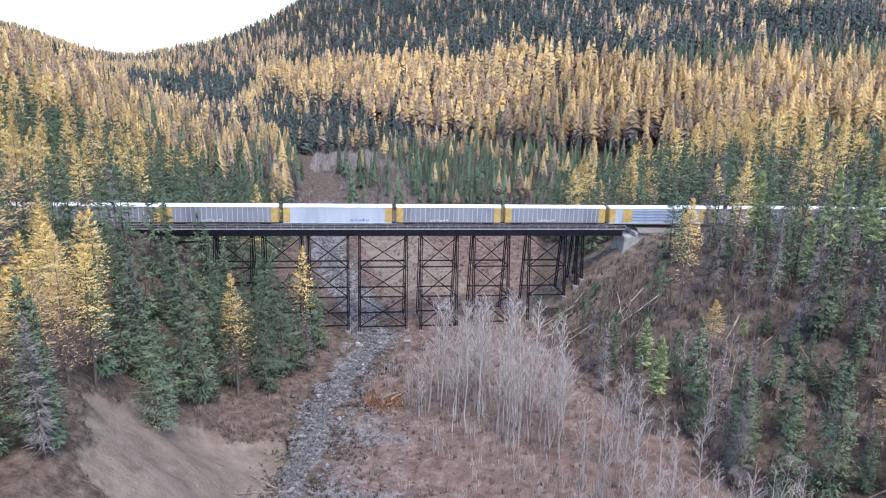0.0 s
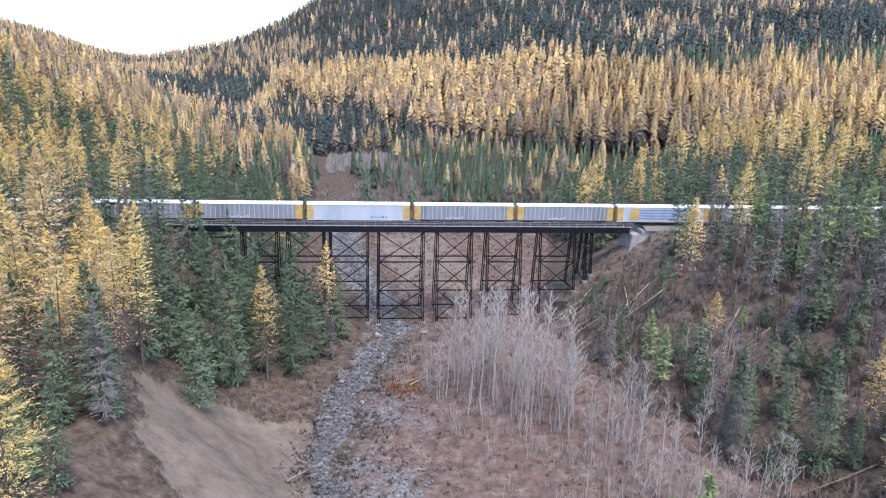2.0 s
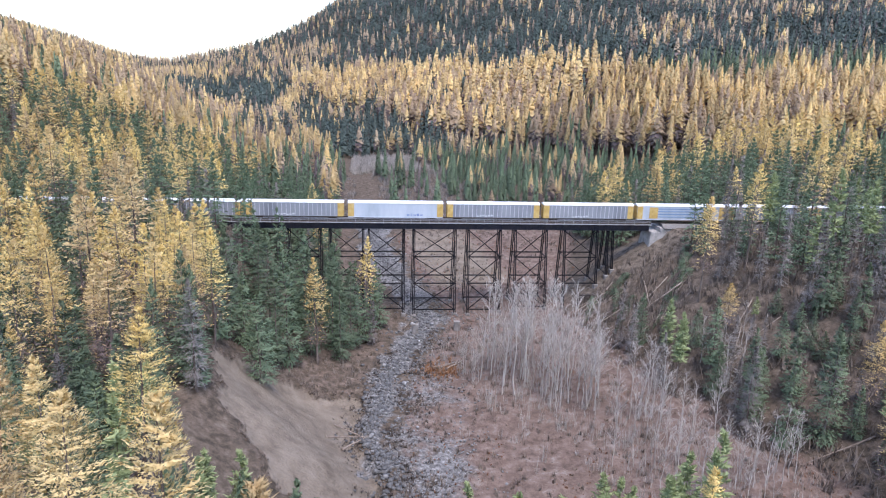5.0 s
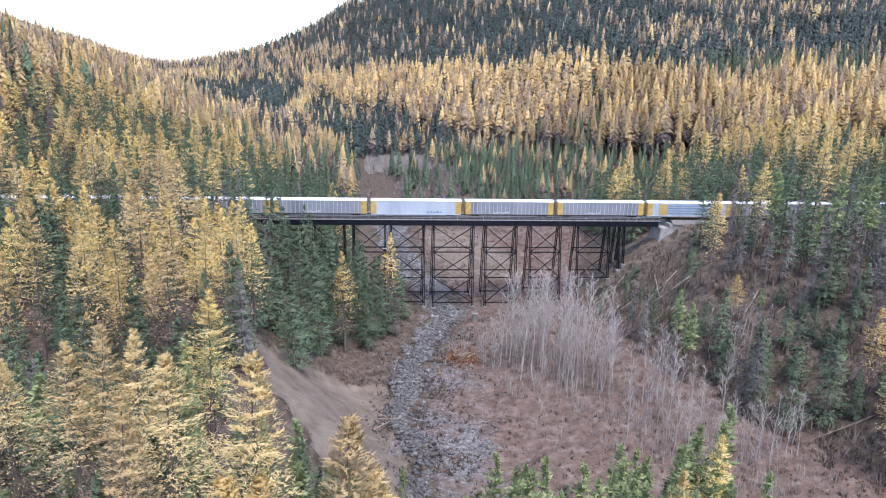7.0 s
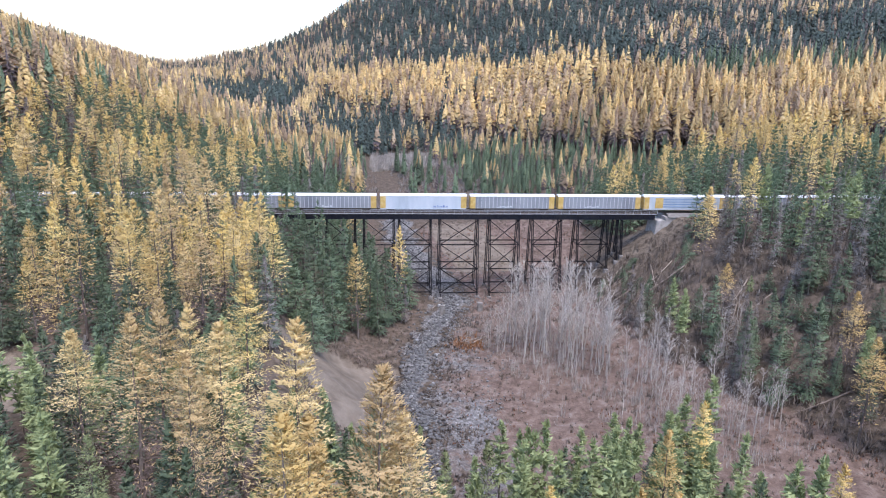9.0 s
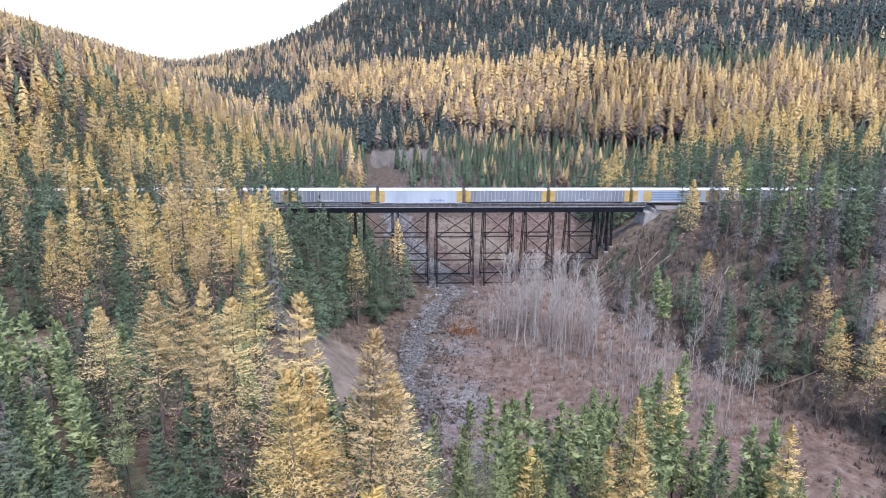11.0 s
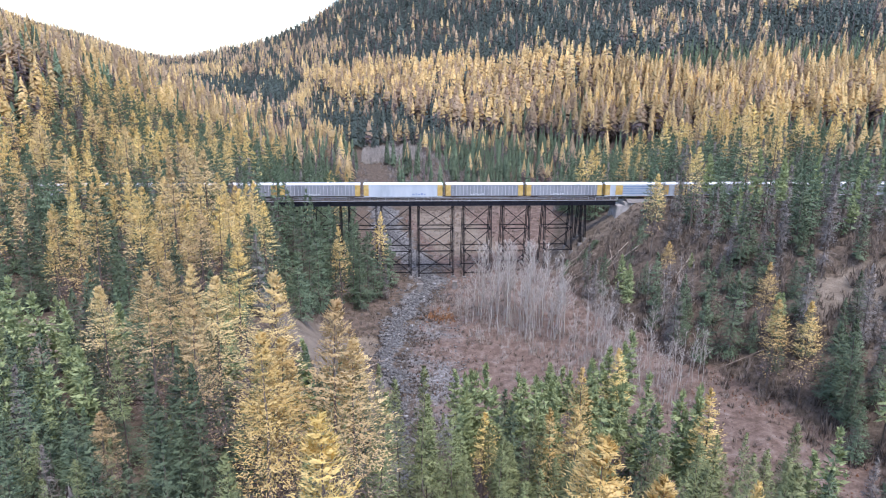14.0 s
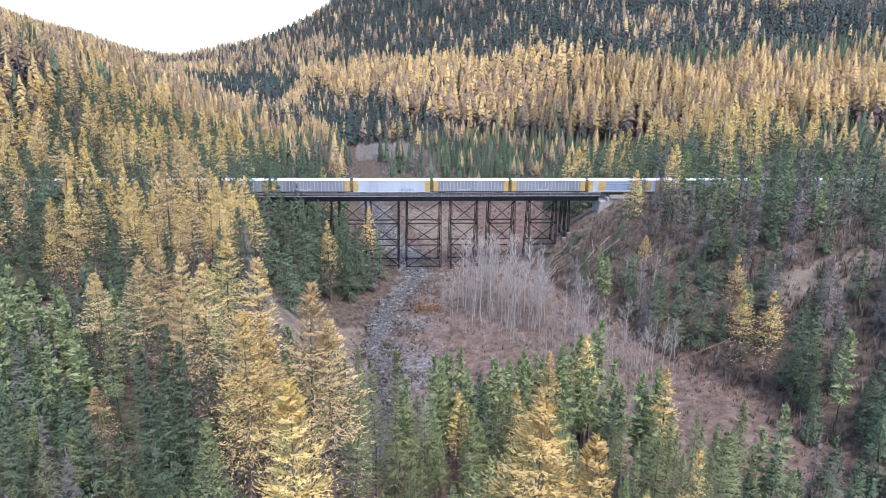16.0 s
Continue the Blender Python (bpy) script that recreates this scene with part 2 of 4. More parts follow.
def river_x(y):
    return np.interp(y, [-300, -120, -85, -72, -51, -37, -20, -8, 5, 40, 78, 200, 400], [-12, -1, -1, -4, -1, 3, 8, 12, 10, 2, -3, -8, -60])


def river_w(y):
    return np.interp(y, [-200, -95, -62, -30, 0, 60, 200], [1.2, 1.4, 4.4, 4.2, 5.5, 7, 5])


def bed(y):
    return np.interp(y, [-400, 0, 270, 800, 2000], [-31, -27.5, -21, 12, 20])


def slope_x(y):
    return np.interp(y, [-200, -110, -60, -20, 0, 30, 120], [92, 78, 62, 57, 54, 62, 95])


def foot_y(x):
    return np.interp(x, [-900, -285, 33, 177, 260, 1500], [1900, 900, 350, 90, 60, 60])


def rough(x, y):
    return (np.sin(x * 0.31 + 1.3 * np.sin(y * 0.17)) * np.cos(y * 0.27 + np.sin(x * 0.21)) + 0.5 * np.sin(x * 0.83 + y * 0.41) * np.cos(y * 0.77 - x * 0.3)
            + 0.3 * np.sin(x * 1.9 - y * 1.3) * np.sin(y * 2.1 + x * 0.7))


def slump(x, y):
    """How bare the slipped bank is, 0 to 1, and a second scar up on the terrace, the shelf on the far slope and the slip under the abutment."""
    n = rough(x * 1.7, y * 1.7) * 2.2
    dl = river_x(y) - river_w(y) - x
    a = step(-3, 1, dl) * step(-52 + n, -58 + n, y + 0.35 * np.clip(dl - 12, 0, 40)) * step(-112, -100, y) * (1 - step(-1, 3, dl - n - np.interp(y, [-115, -103, -95, -86, -72, -59, -54], [-4, 12, 20, 25, 25, 19, 9])))
    c = 1 - step(9, 13, np.hypot((x + 76) * 0.8, (y + 104) * 0.9) + n)
    d = 1 - step(6, 10, np.hypot((x - 109) * 0.6, (y + 88)) + n)
    return np.clip(np.maximum(a, np.maximum(c, d)), 0, 1)


def ground(x, y):
    x, y = np.asarray(x, dtype=float), np.asarray(y, dtype=float)
    b, rx, rw = bed(y), river_x(y), river_w(y)
    dl, dr = rx - rw - x, x - rx - rw
    # left bank and terrace
    wide = np.interp(y, [-200, -85, -70, -45, 0, 60, 120], [34, 27, 28, 42, 50, 60, 60])
    power = np.interp(y, [-90, -70, -45], [0.85, 1.2, 2.0])
    top = np.interp(y, [-250, -150, -85, -45, -12, 12, 50, 110, 700], [-12, -9, -7, -5, -1, -1, -10, -19, 5])
    left = b + (top - b) * np.clip(dl / wide, 0, 1) ** power + 0.04 * np.clip(-60 - x, 0, 200)
    hill = -21 + 0.43 * np.clip(-34 - x - 0.18 * (y - 100), -40, 4000)
    # a spur that falls away behind its crest, and a far ridge beyond the side valley
    hill = np.where(hill > 0, 90 * np.tanh(hill / 90), hill) * (1 - 0.75 * step(250, 470, y)) - 12 * step(230, 420, y)
    left = left + step(10, 70, y) * np.clip(hill - left, 0, None)
    ridge = 4 + (np.clip(8 + 0.34 * (-400 - x), 0, 170)) * step(470, 950, y) * (1 - 0.85 * step(1050, 1800, y))
    left = left + step(440, 560, y) * np.clip(ridge - left, 0, None)
    # right floor, slope and shelf
    floor = b + 0.075 * np.clip(dr, 0, 70)
    grade = np.interp(y, [-100, -25, 0, 30, 120], [0.55, 0.6, 0.78, 0.45, 0.25])
    cap = np.interp(y, [-200, -60, -12, 40, 300], [4, 2, -1, 0, 0]) + 0.08 * np.clip(x - 115, 0, 300)
    up = floor + np.clip(x - slope_x(y), 0, None) * grade
    soft = 3.0
    right = -soft * np.log(np.exp(-np.clip(up, -60, 60) / soft) + np.exp(-np.clip(cap, -60, 60) / soft))
    z = np.where(x < rx, left, right)
    z = np.where((dl < 0) & (dr < 0), b, z)
    # mountain
    q = np.clip(y - foot_y(x), 0, None)
    rise = np.interp(x, [-300, -60, 0, 180, 600], [0.12, 0.222, 0.243, 0.19, 0.18]) * (q - 60 * (1 - np.exp(-q / 60)) * 0.5)
    z = z + rise * (1 - 0.95 * step(1120, 1900, y)) - 25 * step(1300, 2600, y)
    z = z + rough(x, y) * np.where((dl < 0) & (dr < 0), 0.22, 0.5) + step(100, 300, y) * 6 * np.sin(x * 0.021 + y * 0.004) * np.sin(y * 0.013)
    # the slipped bank lies below a sharp lip
    z = z - 2.0 * slump(x, y)
    # level bed of the railway on both shores
    shore = np.maximum(step(80.5, 85, x), step(-48, -56, x))
    return z + (-0.95 - z) * (1 - step(5, 13, np.abs(y))) * shore


def axis(lo, hi, fine, reach, grow):
    core = list(np.arange(lo, hi + fine / 2, fine))
    d, a = fine, []
    p = hi
    while p < reach[1]:
        d = min(d * grow, 150)
        p += d
        a.append(p)
    d, c = fine, []
    p = lo
    while p > reach[0]:
        d = min(d * grow, 150)
        p -= d
        c.append(p)
    return np.array(c[::-1] + core + a)


def build_ground():
    xs = axis(-120, 160, 1.5, (-3600, 3600), 1.09)
    ys = axis(-215, 110, 1.5, (-1500, 4300), 1.08)
    X, Y = np.meshgrid(xs, ys)
    x, y = X.ravel(), Y.ravel()
    z = ground(x, y)
    n, m = len(xs), len(ys)
    i = (np.arange(m - 1)[:, None] * n + np.arange(n - 1)[None, :]).ravel()
    faces = np.stack([i, i + 1, i + n + 1, i + n], axis=1)
    mat = bpy.data.materials.new("valley_floor")
    mat.use_nodes = True
    t = mat.node_tree
    p = t.nodes["Principled BSDF"]
    p.inputs["Roughness"].default_value = 0.95
    p.inputs["Specular IOR Level"].default_value = 0.1
    geo = t.nodes.new("ShaderNodeNewGeometry")

    def noisy(scale, stops, detail=7):
        nz = t.nodes.new("ShaderNodeTexNoise")
        nz.inputs["Scale"].default_value, nz.inputs["Detail"].default_value, nz.inputs["Roughness"].default_value = scale, detail, 0.68
        t.links.new(geo.outputs["Position"], nz.inputs["Vector"])
        r = t.nodes.new("ShaderNodeValToRGB")
        while len(r.color_ramp.elements) < len(stops):
            r.color_ramp.elements.new(0.5)
        for k, c in enumerate(stops):
            r.color_ramp.elements[k].position = 0.32 + 0.36 * k / (len(stops) - 1)
            r.color_ramp.elements[k].color = (*c, 1)
        t.links.new(nz.outputs["Fac"], r.inputs[0])
        return r.outputs[0], nz.outputs["Fac"]

    def mix(name, a, b, edge):
        """b over a where the named cover is, with a broken edge."""
        at = t.nodes.new("ShaderNodeAttribute")
        at.attribute_name = name
        add = t.nodes.new("ShaderNodeMath")
        add.operation = "ADD"
        t.links.new(at.outputs["Fac"], add.inputs[0])
        t.links.new(edge, add.inputs[1])
        rg = t.nodes.new("ShaderNodeMapRange")
        rg.inputs["From Min"].default_value, rg.inputs["From Max"].default_value = 0.85, 1.15
        t.links.new(add.outputs[0], rg.inputs["Value"])
        mx = t.nodes.new("ShaderNodeMix")
        mx.data_type = "RGBA"
        t.links.new(rg.outputs[0], mx.inputs["Factor"])
        t.links.new(a, mx.inputs["A"])
        t.links.new(b, mx.inputs["B"])
        return mx.outputs["Result"]

    duff, edge = noisy(0.6, [(0.045, 0.037, 0.027), (0.08, 0.062, 0.046), (0.125, 0.095, 0.072), (0.17, 0.138, 0.107)])
    red, _ = noisy(0.45, [(0.078, 0.056, 0.044), (0.128, 0.089, 0.07), (0.172, 0.124, 0.1), (0.235, 0.192, 0.163)])
    stone, _ = noisy(1.6, [(0.055, 0.05, 0.047), (0.12, 0.113, 0.107), (0.2, 0.19, 0.18), (0.33, 0.318, 0.305)])
    soil, _ = noisy(0.25, [(0.125, 0.1, 0.076), (0.185, 0.15, 0.115), (0.235, 0.194, 0.152)])
    out = mix("litter", duff, red, edge)
    out = mix("bare", out, soil, edge)
    out = mix("stony", out, stone, edge)
    t.links.new(out, p.inputs["Base Color"])
    nb = t.nodes.new("ShaderNodeTexNoise")
    nb.inputs["Scale"].default_value, nb.inputs["Detail"].default_value = 1.8, 8
    t.links.new(geo.outputs["Position"], nb.inputs["Vector"])
    bp = t.nodes.new("ShaderNodeBump")
    bp.inputs["Strength"].default_value, bp.inputs["Distance"].default_value = 0.7, 0.5
    t.links.new(nb.outputs["Fac"], bp.inputs["Height"])
    t.links.new(bp.outputs[0], p.inputs["Normal"])
    me = tri_mesh("ground", np.stack([x, y, z], axis=1), mat, faces=faces)
    dl, dr = river_x(y) - river_w(y) - x, x - river_x(y) - river_w(y)
    stony = (1 - step(-3.5, np.where(y < -88, 1.5, 2.0), np.maximum(dl, dr) + 2.6 * rough(x * 1.3 + 5, y * 1.1))) * step(-420, -300, y) * (1 - step(120, 180, y))
    stony = np.maximum(stony, (0.55 + 0.25 * rough(x * 0.5 + 3, y * 0.6)) * (1 - step(8, 22, dr)) * step(-1, 1, dr) * step(-130, -105, y) * (1 - step(-44, -20, y)))
    litter = step(0, 4, dr) * (1 - step(-4, 6, x - slope_x(y))) * step(-230, -180, y) * (1 - step(60, 110, y))
    litter = np.maximum(litter, step(0, 3, dl) * (1 - step(20, 30, dl)) * step(-60, -52, y) * 0.4)
    litter = np.maximum(litter, 0.3 * (1 - step(30, 40, np.abs(x - 8))) * step(215, 235, y) * (1 - step(290, 310, y)))
    bare = np.maximum(slump(x, y), 0.45 * step(45, 55, x) * (1 - step(84, 92, x)) * (1 - step(10, 26, np.abs(y))) + 0.8 * step(12, 25, y) * (1 - step(70, 110, y)) * step(3, 8, dr) * (1 - step(24, 40, dr)))
    for name, val in (("stony", stony), ("litter", litter), ("bare", bare)):
        a = me.attributes.new(name, "FLOAT", "POINT")
        a.data.foreach_set("value", np.clip(val, 0, 1).astype(np.float32))
    me.polygons.foreach_set("use_smooth", np.ones(len(me.polygons), dtype=bool))
    return tagged(new("ground", me), "forested valley floor of brown litter, bare soil and river gravel", "ground", kind="structure")


build_ground()

# ---------- railway trestle ----------
BENTS = [(-40.5, -30.5), (-27.2, -18.4), (-15.6, -6.3), (-4.6, 5.3), (8.2, 20.1), (23.9, 33.2), (37.6, 46.75), (52.2, 61.9), (65.0, 66.6)]
DECK_L, DECK_R = -50.0, 77.5


def gz(x, y):
    return float(ground(x, y))


def build_trestle():
    thing = tagged(new("railway_trestle"), "dark steel railway trestle with plate girders on braced towers", "bridge")
    # plate girders with stiffeners
    for y in (-1.6, 1.6):
        bm = bmesh.new()
        box(bm, ((DECK_L + DECK_R) / 2, y, -1.35), (DECK_R - DECK_L, 0.05, 1.9))
        g = part("girder", bm, M_steel, thing)
        for z, w in ((-0.38, 0.5), (-2.32, 0.5)):
            bm = bmesh.new()
            box(bm, ((DECK_L + DECK_R) / 2, y, z), (DECK_R - DECK_L, w, 0.06))
            part("flange", bm, M_steel, g)
        st = bevelled((0, 0, 0), (0.07, 0.16, 1.84), 0.01)
        me = bpy.data.meshes.new("stiffener")
        st.to_mesh(me)
        st.free()
        me.materials.append(M_steel)
        k = -1 if y < 0 else 1
        for i in range(int((DECK_R - DECK_L) / 1.8)):
            part("stiffener", me, M_steel, g, m=Matrix.Translation((DECK_L + 0.9 + i * 1.8, y + k * 0.1, -1.35)))
    # ties, many and small, then guard timbers and rails
    rnd = random.Random(3)
    bm = bmesh.new()
    x = DECK_L
    while x < DECK_R:
        box(bm, (x, rnd.uniform(-0.04, 0.04), -0.24), (0.24, 3.9, 0.22))
        x += 0.42
    tagged(part("timber_deck", bm, M_tie, thing), kind="stuff")
    for y in (-1.35, 1.35):
        bm = bmesh.new()
        box(bm, ((DECK_L + DECK_R) / 2, y, -0.06), (DECK_R - DECK_L, 0.2, 0.14))
        part("guard_timber", bm, M_tie, thing)
    # walkways on both sides with pipe railing
    for y in (-2.6, 2.6):
        bm = bmesh.new()
        for j in range(4):
            box(bm, ((DECK_L + DECK_R) / 2, y - 0.42 + 0.28 * j, -0.3), (DECK_R - DECK_L, 0.26, 0.06))
        part("walkway", bm, M_plank, thing)
        edge = y + math.copysign(0.58, y)
        for z, r in ((0.85, 0.045), (0.42, 0.035), (-0.3, 0.07)):
            bm = bmesh.new()
            bar(bm, (DECK_L, edge, z), (DECK_R, edge, z), r * 2, r * 2)
            part("handrail", bm, M_galv, thing)
        bm = bmesh.new()
        bar(bm, (0, 0, -0.45), (0, 0, 0.87), 0.08, 0.08)
        me = bpy.data.meshes.new("railing_post")
        bm.to_mesh(me)
        bm.free()
        me.materials.append(M_galv)
        n = int((DECK_R - DECK_L) / 2.6)
        for i in range(n + 1):
            part("railing_post", me, M_galv, thing, m=Matrix.Translation((DECK_L + i * (DECK_R - DECK_L) / n, edge, 0)))
        bm = bmesh.new()
        bar(bm, (0, math.copysign(1.7, y), -0.95), (0, edge, -0.42), 0.08, 0.08)
        me = bpy.data.meshes.new("walkway_bracket")
        bm.to_mesh(me)
        bm.free()
        me.materials.append(M_steel)
        for i in range(n + 1):
            part("walkway_bracket", me, M_steel, thing, m=Matrix.Translation((DECK_L + i * (DECK_R - DECK_L) / n, 0, 0)))
    # towers
    batter = 0.15
    for xa, xb in BENTS:
        feet = {}
        for x in (xa, xb):
            for s in (-1, 1):
                zb = gz(x, s * 5) - 0.2
                yb = s * (1.75 + batter * (-2.4 - zb))
                zb = gz(x, yb) + 0.5
                yb = s * (1.75 + batter * (-2.4 - zb))
                feet[x, s] = zb
                top, bot = Vector((x, s * 1.75, -2.35)), Vector((x, yb, zb))
                # a leg of two channels tied by lattice bars
                bm = bmesh.new()
                d = (bot - top).normalized()
                for o in (-0.24, 0.24):
                    bar(bm, top + Vector((o, 0, 0)), bot + Vector((o, 0, 0)), 0.17, 0.55)
                n = int((bot - top).length / 0.9)
                for i in range(n):
                    p, q = top + d * (i * 0.9), top + d * ((i + 1) * 0.9)
                    o = 0.2 if i % 2 else -0.2
                    bar(bm, p + Vector((o, -0.2, 0)), q + Vector((-o, -0.2, 0)), 0.07, 0.02)
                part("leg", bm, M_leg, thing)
                bm = bmesh.new()
                box(bm, (x, yb, zb - 0.75), (1.3, 1.5, 1.9))
                bmesh.ops.bevel(bm, geom=[e for e in bm.edges], offset=0.08, segments=1, affect="EDGES")
                part("footing", bm, M_footing, thing, "weathered concrete pedestal")
            # cap beam
            bm = bmesh.new()
            bar(bm, (x, -2.1, -2.5), (x, 2.1, -2.5), 0.45, 0.4)
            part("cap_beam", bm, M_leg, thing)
        drop = -2.6 - min(feet.values())
        n = max(1, round(drop / 7.8))
        levels = [-2.6 - 7.6 * i for i in range(n + 1)]

        def at(x, s, z):
            return Vector((x, s * (1.75 + batter * (-2.4 - z)), z))

        if xb - xa > 3:
            for s in (-1, 1):
                low = max(feet[xa, s], feet[xb, s])
                for i in range(n):
                    z0, z1 = levels[i], max(levels[i + 1], low + 0.4)
                    if z0 - z1 < 2:
                        break
                    for p, q in ((at(xa, s, z0), at(xb, s, z1)), (at(xb, s, z0), at(xa, s, z1))):
                        if s > 0:
                            continue
                        bm = bmesh.new()
                        for o in (-0.09, 0.09):
                            bar(bm, p + Vector((0, o, 0)), q + Vector((0, o, 0)), 0.05, 0.2)
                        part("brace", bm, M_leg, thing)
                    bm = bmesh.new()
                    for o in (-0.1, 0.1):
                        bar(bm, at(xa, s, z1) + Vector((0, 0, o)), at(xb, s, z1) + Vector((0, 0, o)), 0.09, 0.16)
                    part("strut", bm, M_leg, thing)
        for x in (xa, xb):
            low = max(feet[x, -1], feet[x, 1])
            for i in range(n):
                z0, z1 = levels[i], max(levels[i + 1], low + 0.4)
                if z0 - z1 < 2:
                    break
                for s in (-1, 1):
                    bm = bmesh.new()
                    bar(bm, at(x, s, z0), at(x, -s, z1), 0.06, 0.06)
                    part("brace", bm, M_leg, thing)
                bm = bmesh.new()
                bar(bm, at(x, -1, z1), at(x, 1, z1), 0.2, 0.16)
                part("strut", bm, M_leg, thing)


def build_abutment(x, side):
    ab = tagged(new("abutment"), "weathered stepped concrete bridge abutment on the slope", "abutment", "bridge abutments")
    ab.location = (x, 0, -2.4)
    bm = bmesh.new()
    box(bm, (side * 2.2, 0, -3.2), (4.6, 7.2, 6.6))
    for v in bm.verts:
        if v.co.z < -3:
            v.co.y *= 1.15
            v.co.x -= side * 0.8
    bmesh.ops.bevel(bm, geom=bm.edges[:], offset=0.12, segments=2, affect="EDGES")
    part("bearing_block", bm, M_concrete, ab)
    bm = bmesh.new()
    box(bm, (side * 3.6, 0, 0.7), (2.2, 6.6, 1.3))
    bmesh.ops.bevel(bm, geom=bm.edges[:], offset=0.08, segments=1, affect="EDGES")
    part("back_wall", bm, M_concrete, ab)
    for s in (-1, 1):
        bm = bmesh.new()
        box(bm, (side * 5.2, s * 3.5, -0.6), (5.0, 0.5, 3.4))
        for v in bm.verts:
            if v.co.x * side > 5.2 and v.co.z < -1:
                v.co.z += 2.2
        bmesh.ops.bevel(bm, geom=bm.edges[:], offset=0.06, segments=1, affect="EDGES")
        part("wing_wall", bm, M_concrete, ab)


build_trestle()
build_abutment(DECK_R + 0.1, 1)
build_abutment(DECK_L - 0.1, -1)


def build_track():
    tr = tagged(new("railway_track"), "two worn steel rails on ballast", "railway track", kind="structure")
    for y in (-0.7175, 0.7175):
        bm = bmesh.new()
        box(bm, (40, y, 0.0), (560, 0.07, 0.1))
        box(bm, (40, y, -0.09), (560, 0.03, 0.1))
        part("rail", bm, M_rail, tr)
    for a, b in ((-240, DECK_L - 3.5), (DECK_R + 3.5, 320)):
        bm = bmesh.new()
        n = int((b - a) / 2)
        rows = []
        for i in range(n + 1):
            x = a + (b - a) * i / n
            rows.append([bm.verts.new((x, y, z + 0.05 * math.sin(x * 3 + y))) for y, z in ((-4.2, -1.1), (-2.4, -0.3), (2.4, -0.3), (4.2, -1.1))])
        for p, q in zip(rows, rows[1:]):
            for j in range(3):
                bm.faces.new((p[j], q[j], q[j + 1], p[j + 1]))
        part("ballast_bed", bm, M_ballast, tr)
        bm = bmesh.new()
        x = a
        while x < b:
            box(bm, (x, 0, -0.2), (0.23, 2.6, 0.18))
            x += 0.55
        tagged(part("timber_deck", bm, M_tie, tr), kind="stuff")


build_track()


# ---------- train of enclosed car carriers ----------
def build_car(look_kind, label):
    car = tagged(new("autorack_wagon"), label, "rail wagon", "wagons of the train")
    L, W = 26.9, 3.0
    side = {"grey": M_cargrey, "white": M_carwhite, "striped": M_carwhite}[look_kind]
    body = part("body", bevelled((0, 0, 2.85), (L - 0.3, W - 0.16, 4.0), 0.03), side, car)
    # arched roof
    bm = bmesh.new()
    prof = [(-1.52, 4.85), (-1.5, 5.0), (-1.1, 5.25), (-0.5, 5.4), (0.5, 5.4), (1.1, 5.25), (1.5, 5.0), (1.52, 4.85)]
    a = [bm.verts.new((-L / 2, y, z)) for y, z in prof]
    b = [bm.verts.new((L / 2, y, z)) for y, z in prof]
    for i in range(len(prof) - 1):
        bm.faces.new((a[i], b[i], b[i + 1], a[i + 1]))
    bm.faces.new(a)
    bm.faces.new(b[::-1])
    bm.faces.new((a[0], a[-1], b[-1], b[0]))
    roof = part("roof", bm, M_roof, car, "pale galvanised arched roof")
    bm = bmesh.new()
    for i in range(1, 22):
        x = -L / 2 + i * L / 22
        for (y0, z0), (y1, z1) in zip(prof[1:-1], prof[2:-1]):
            bar(bm, (x, y0, z0 + 0.02), (x, y1, z1 + 0.02), 0.1, 0.04)
    tagged(part("roof_ribs", bm, M_roof, roof), kind="stuff")
    part("side_sill", bevelled((0, 0, 0.93), (L - 0.1, W + 0.04, 0.28), 0.03), M_under if look_kind == "grey" else side, car)
    bm = bmesh.new()
    box(bm, (0, 0, 0.7), (L - 5, 0.9, 0.35))
    part("centre_sill", bm, M_under, car)
    n = 18
    bm = bmesh.new()
    box(bm, (0, 0, 2.95), (0.13, 0.07, 3.7))
    post = bpy.data.meshes.new("side_post")
    bm.to_mesh(post)
    bm.free()
    post.materials.append(M_post if look_kind == "grey" else side)
    for s in (-1, 1):
        for i in range(n + 1):
            x = -L / 2 + 2.5 + i * (L - 5) / n
            part("side_post", post, M_post, body, m=Matrix.Translation((x, s * (W / 2 - 0.06), 0)))
        for e in (-1, 1):
            bm = bevelled((e * (L / 2 - 0.95), s * (W / 2 - 0.03), 2.95), (1.6, 0.1, 3.75), 0.02)
            part("end_panel", bm, M_yellow, car, "yellow end panel")
        if look_kind == "striped":
            for z in (1.75, 2.55, 3.35, 4.1):
                bm = bevelled((0.5, s * (W / 2 - 0.02), z), (L - 8, 0.1, 0.28), 0.01)
                part("stripe", bm, M_carblue, body, "blue stripe")
            for x in (-8.4, 8.2):
                bm = bevelled((x, s * (W / 2 - 0.01), 2.9), (2.6, 0.1, 3.3), 0.01)
                part("panel", bm, M_yellow, body, "yellow panel")
        if look_kind == "white":
            bm = bmesh.new()
            for k, (w, h) in enumerate(((0.8, 0.5), (0.5, 0.7), (0.9, 0.4), (0.6, 0.65), (0.7, 0.5))):
                box(bm, (3.5 + k * 0.95, s * (W / 2 - 0.01), 1.6 + 0.1 * (k % 2)), (w, 0.06, h))
            tagged(part("graffiti", bm, M_spray, body, "unreadable spray-painted marks"), kind="stuff")
        if look_kind == "grey":
            bm = bmesh.new()
            for k in range(6):
                box(bm, (-4.5 + k * 0.8, s * (W / 2 - 0.01), 1.45 + 0.12 * (k % 3)), (0.6, 0.06, 0.35 + 0.12 * (k % 2)))
            tagged(part("graffiti", bm, M_post, body, "unreadable spray-painted marks"), kind="stuff")
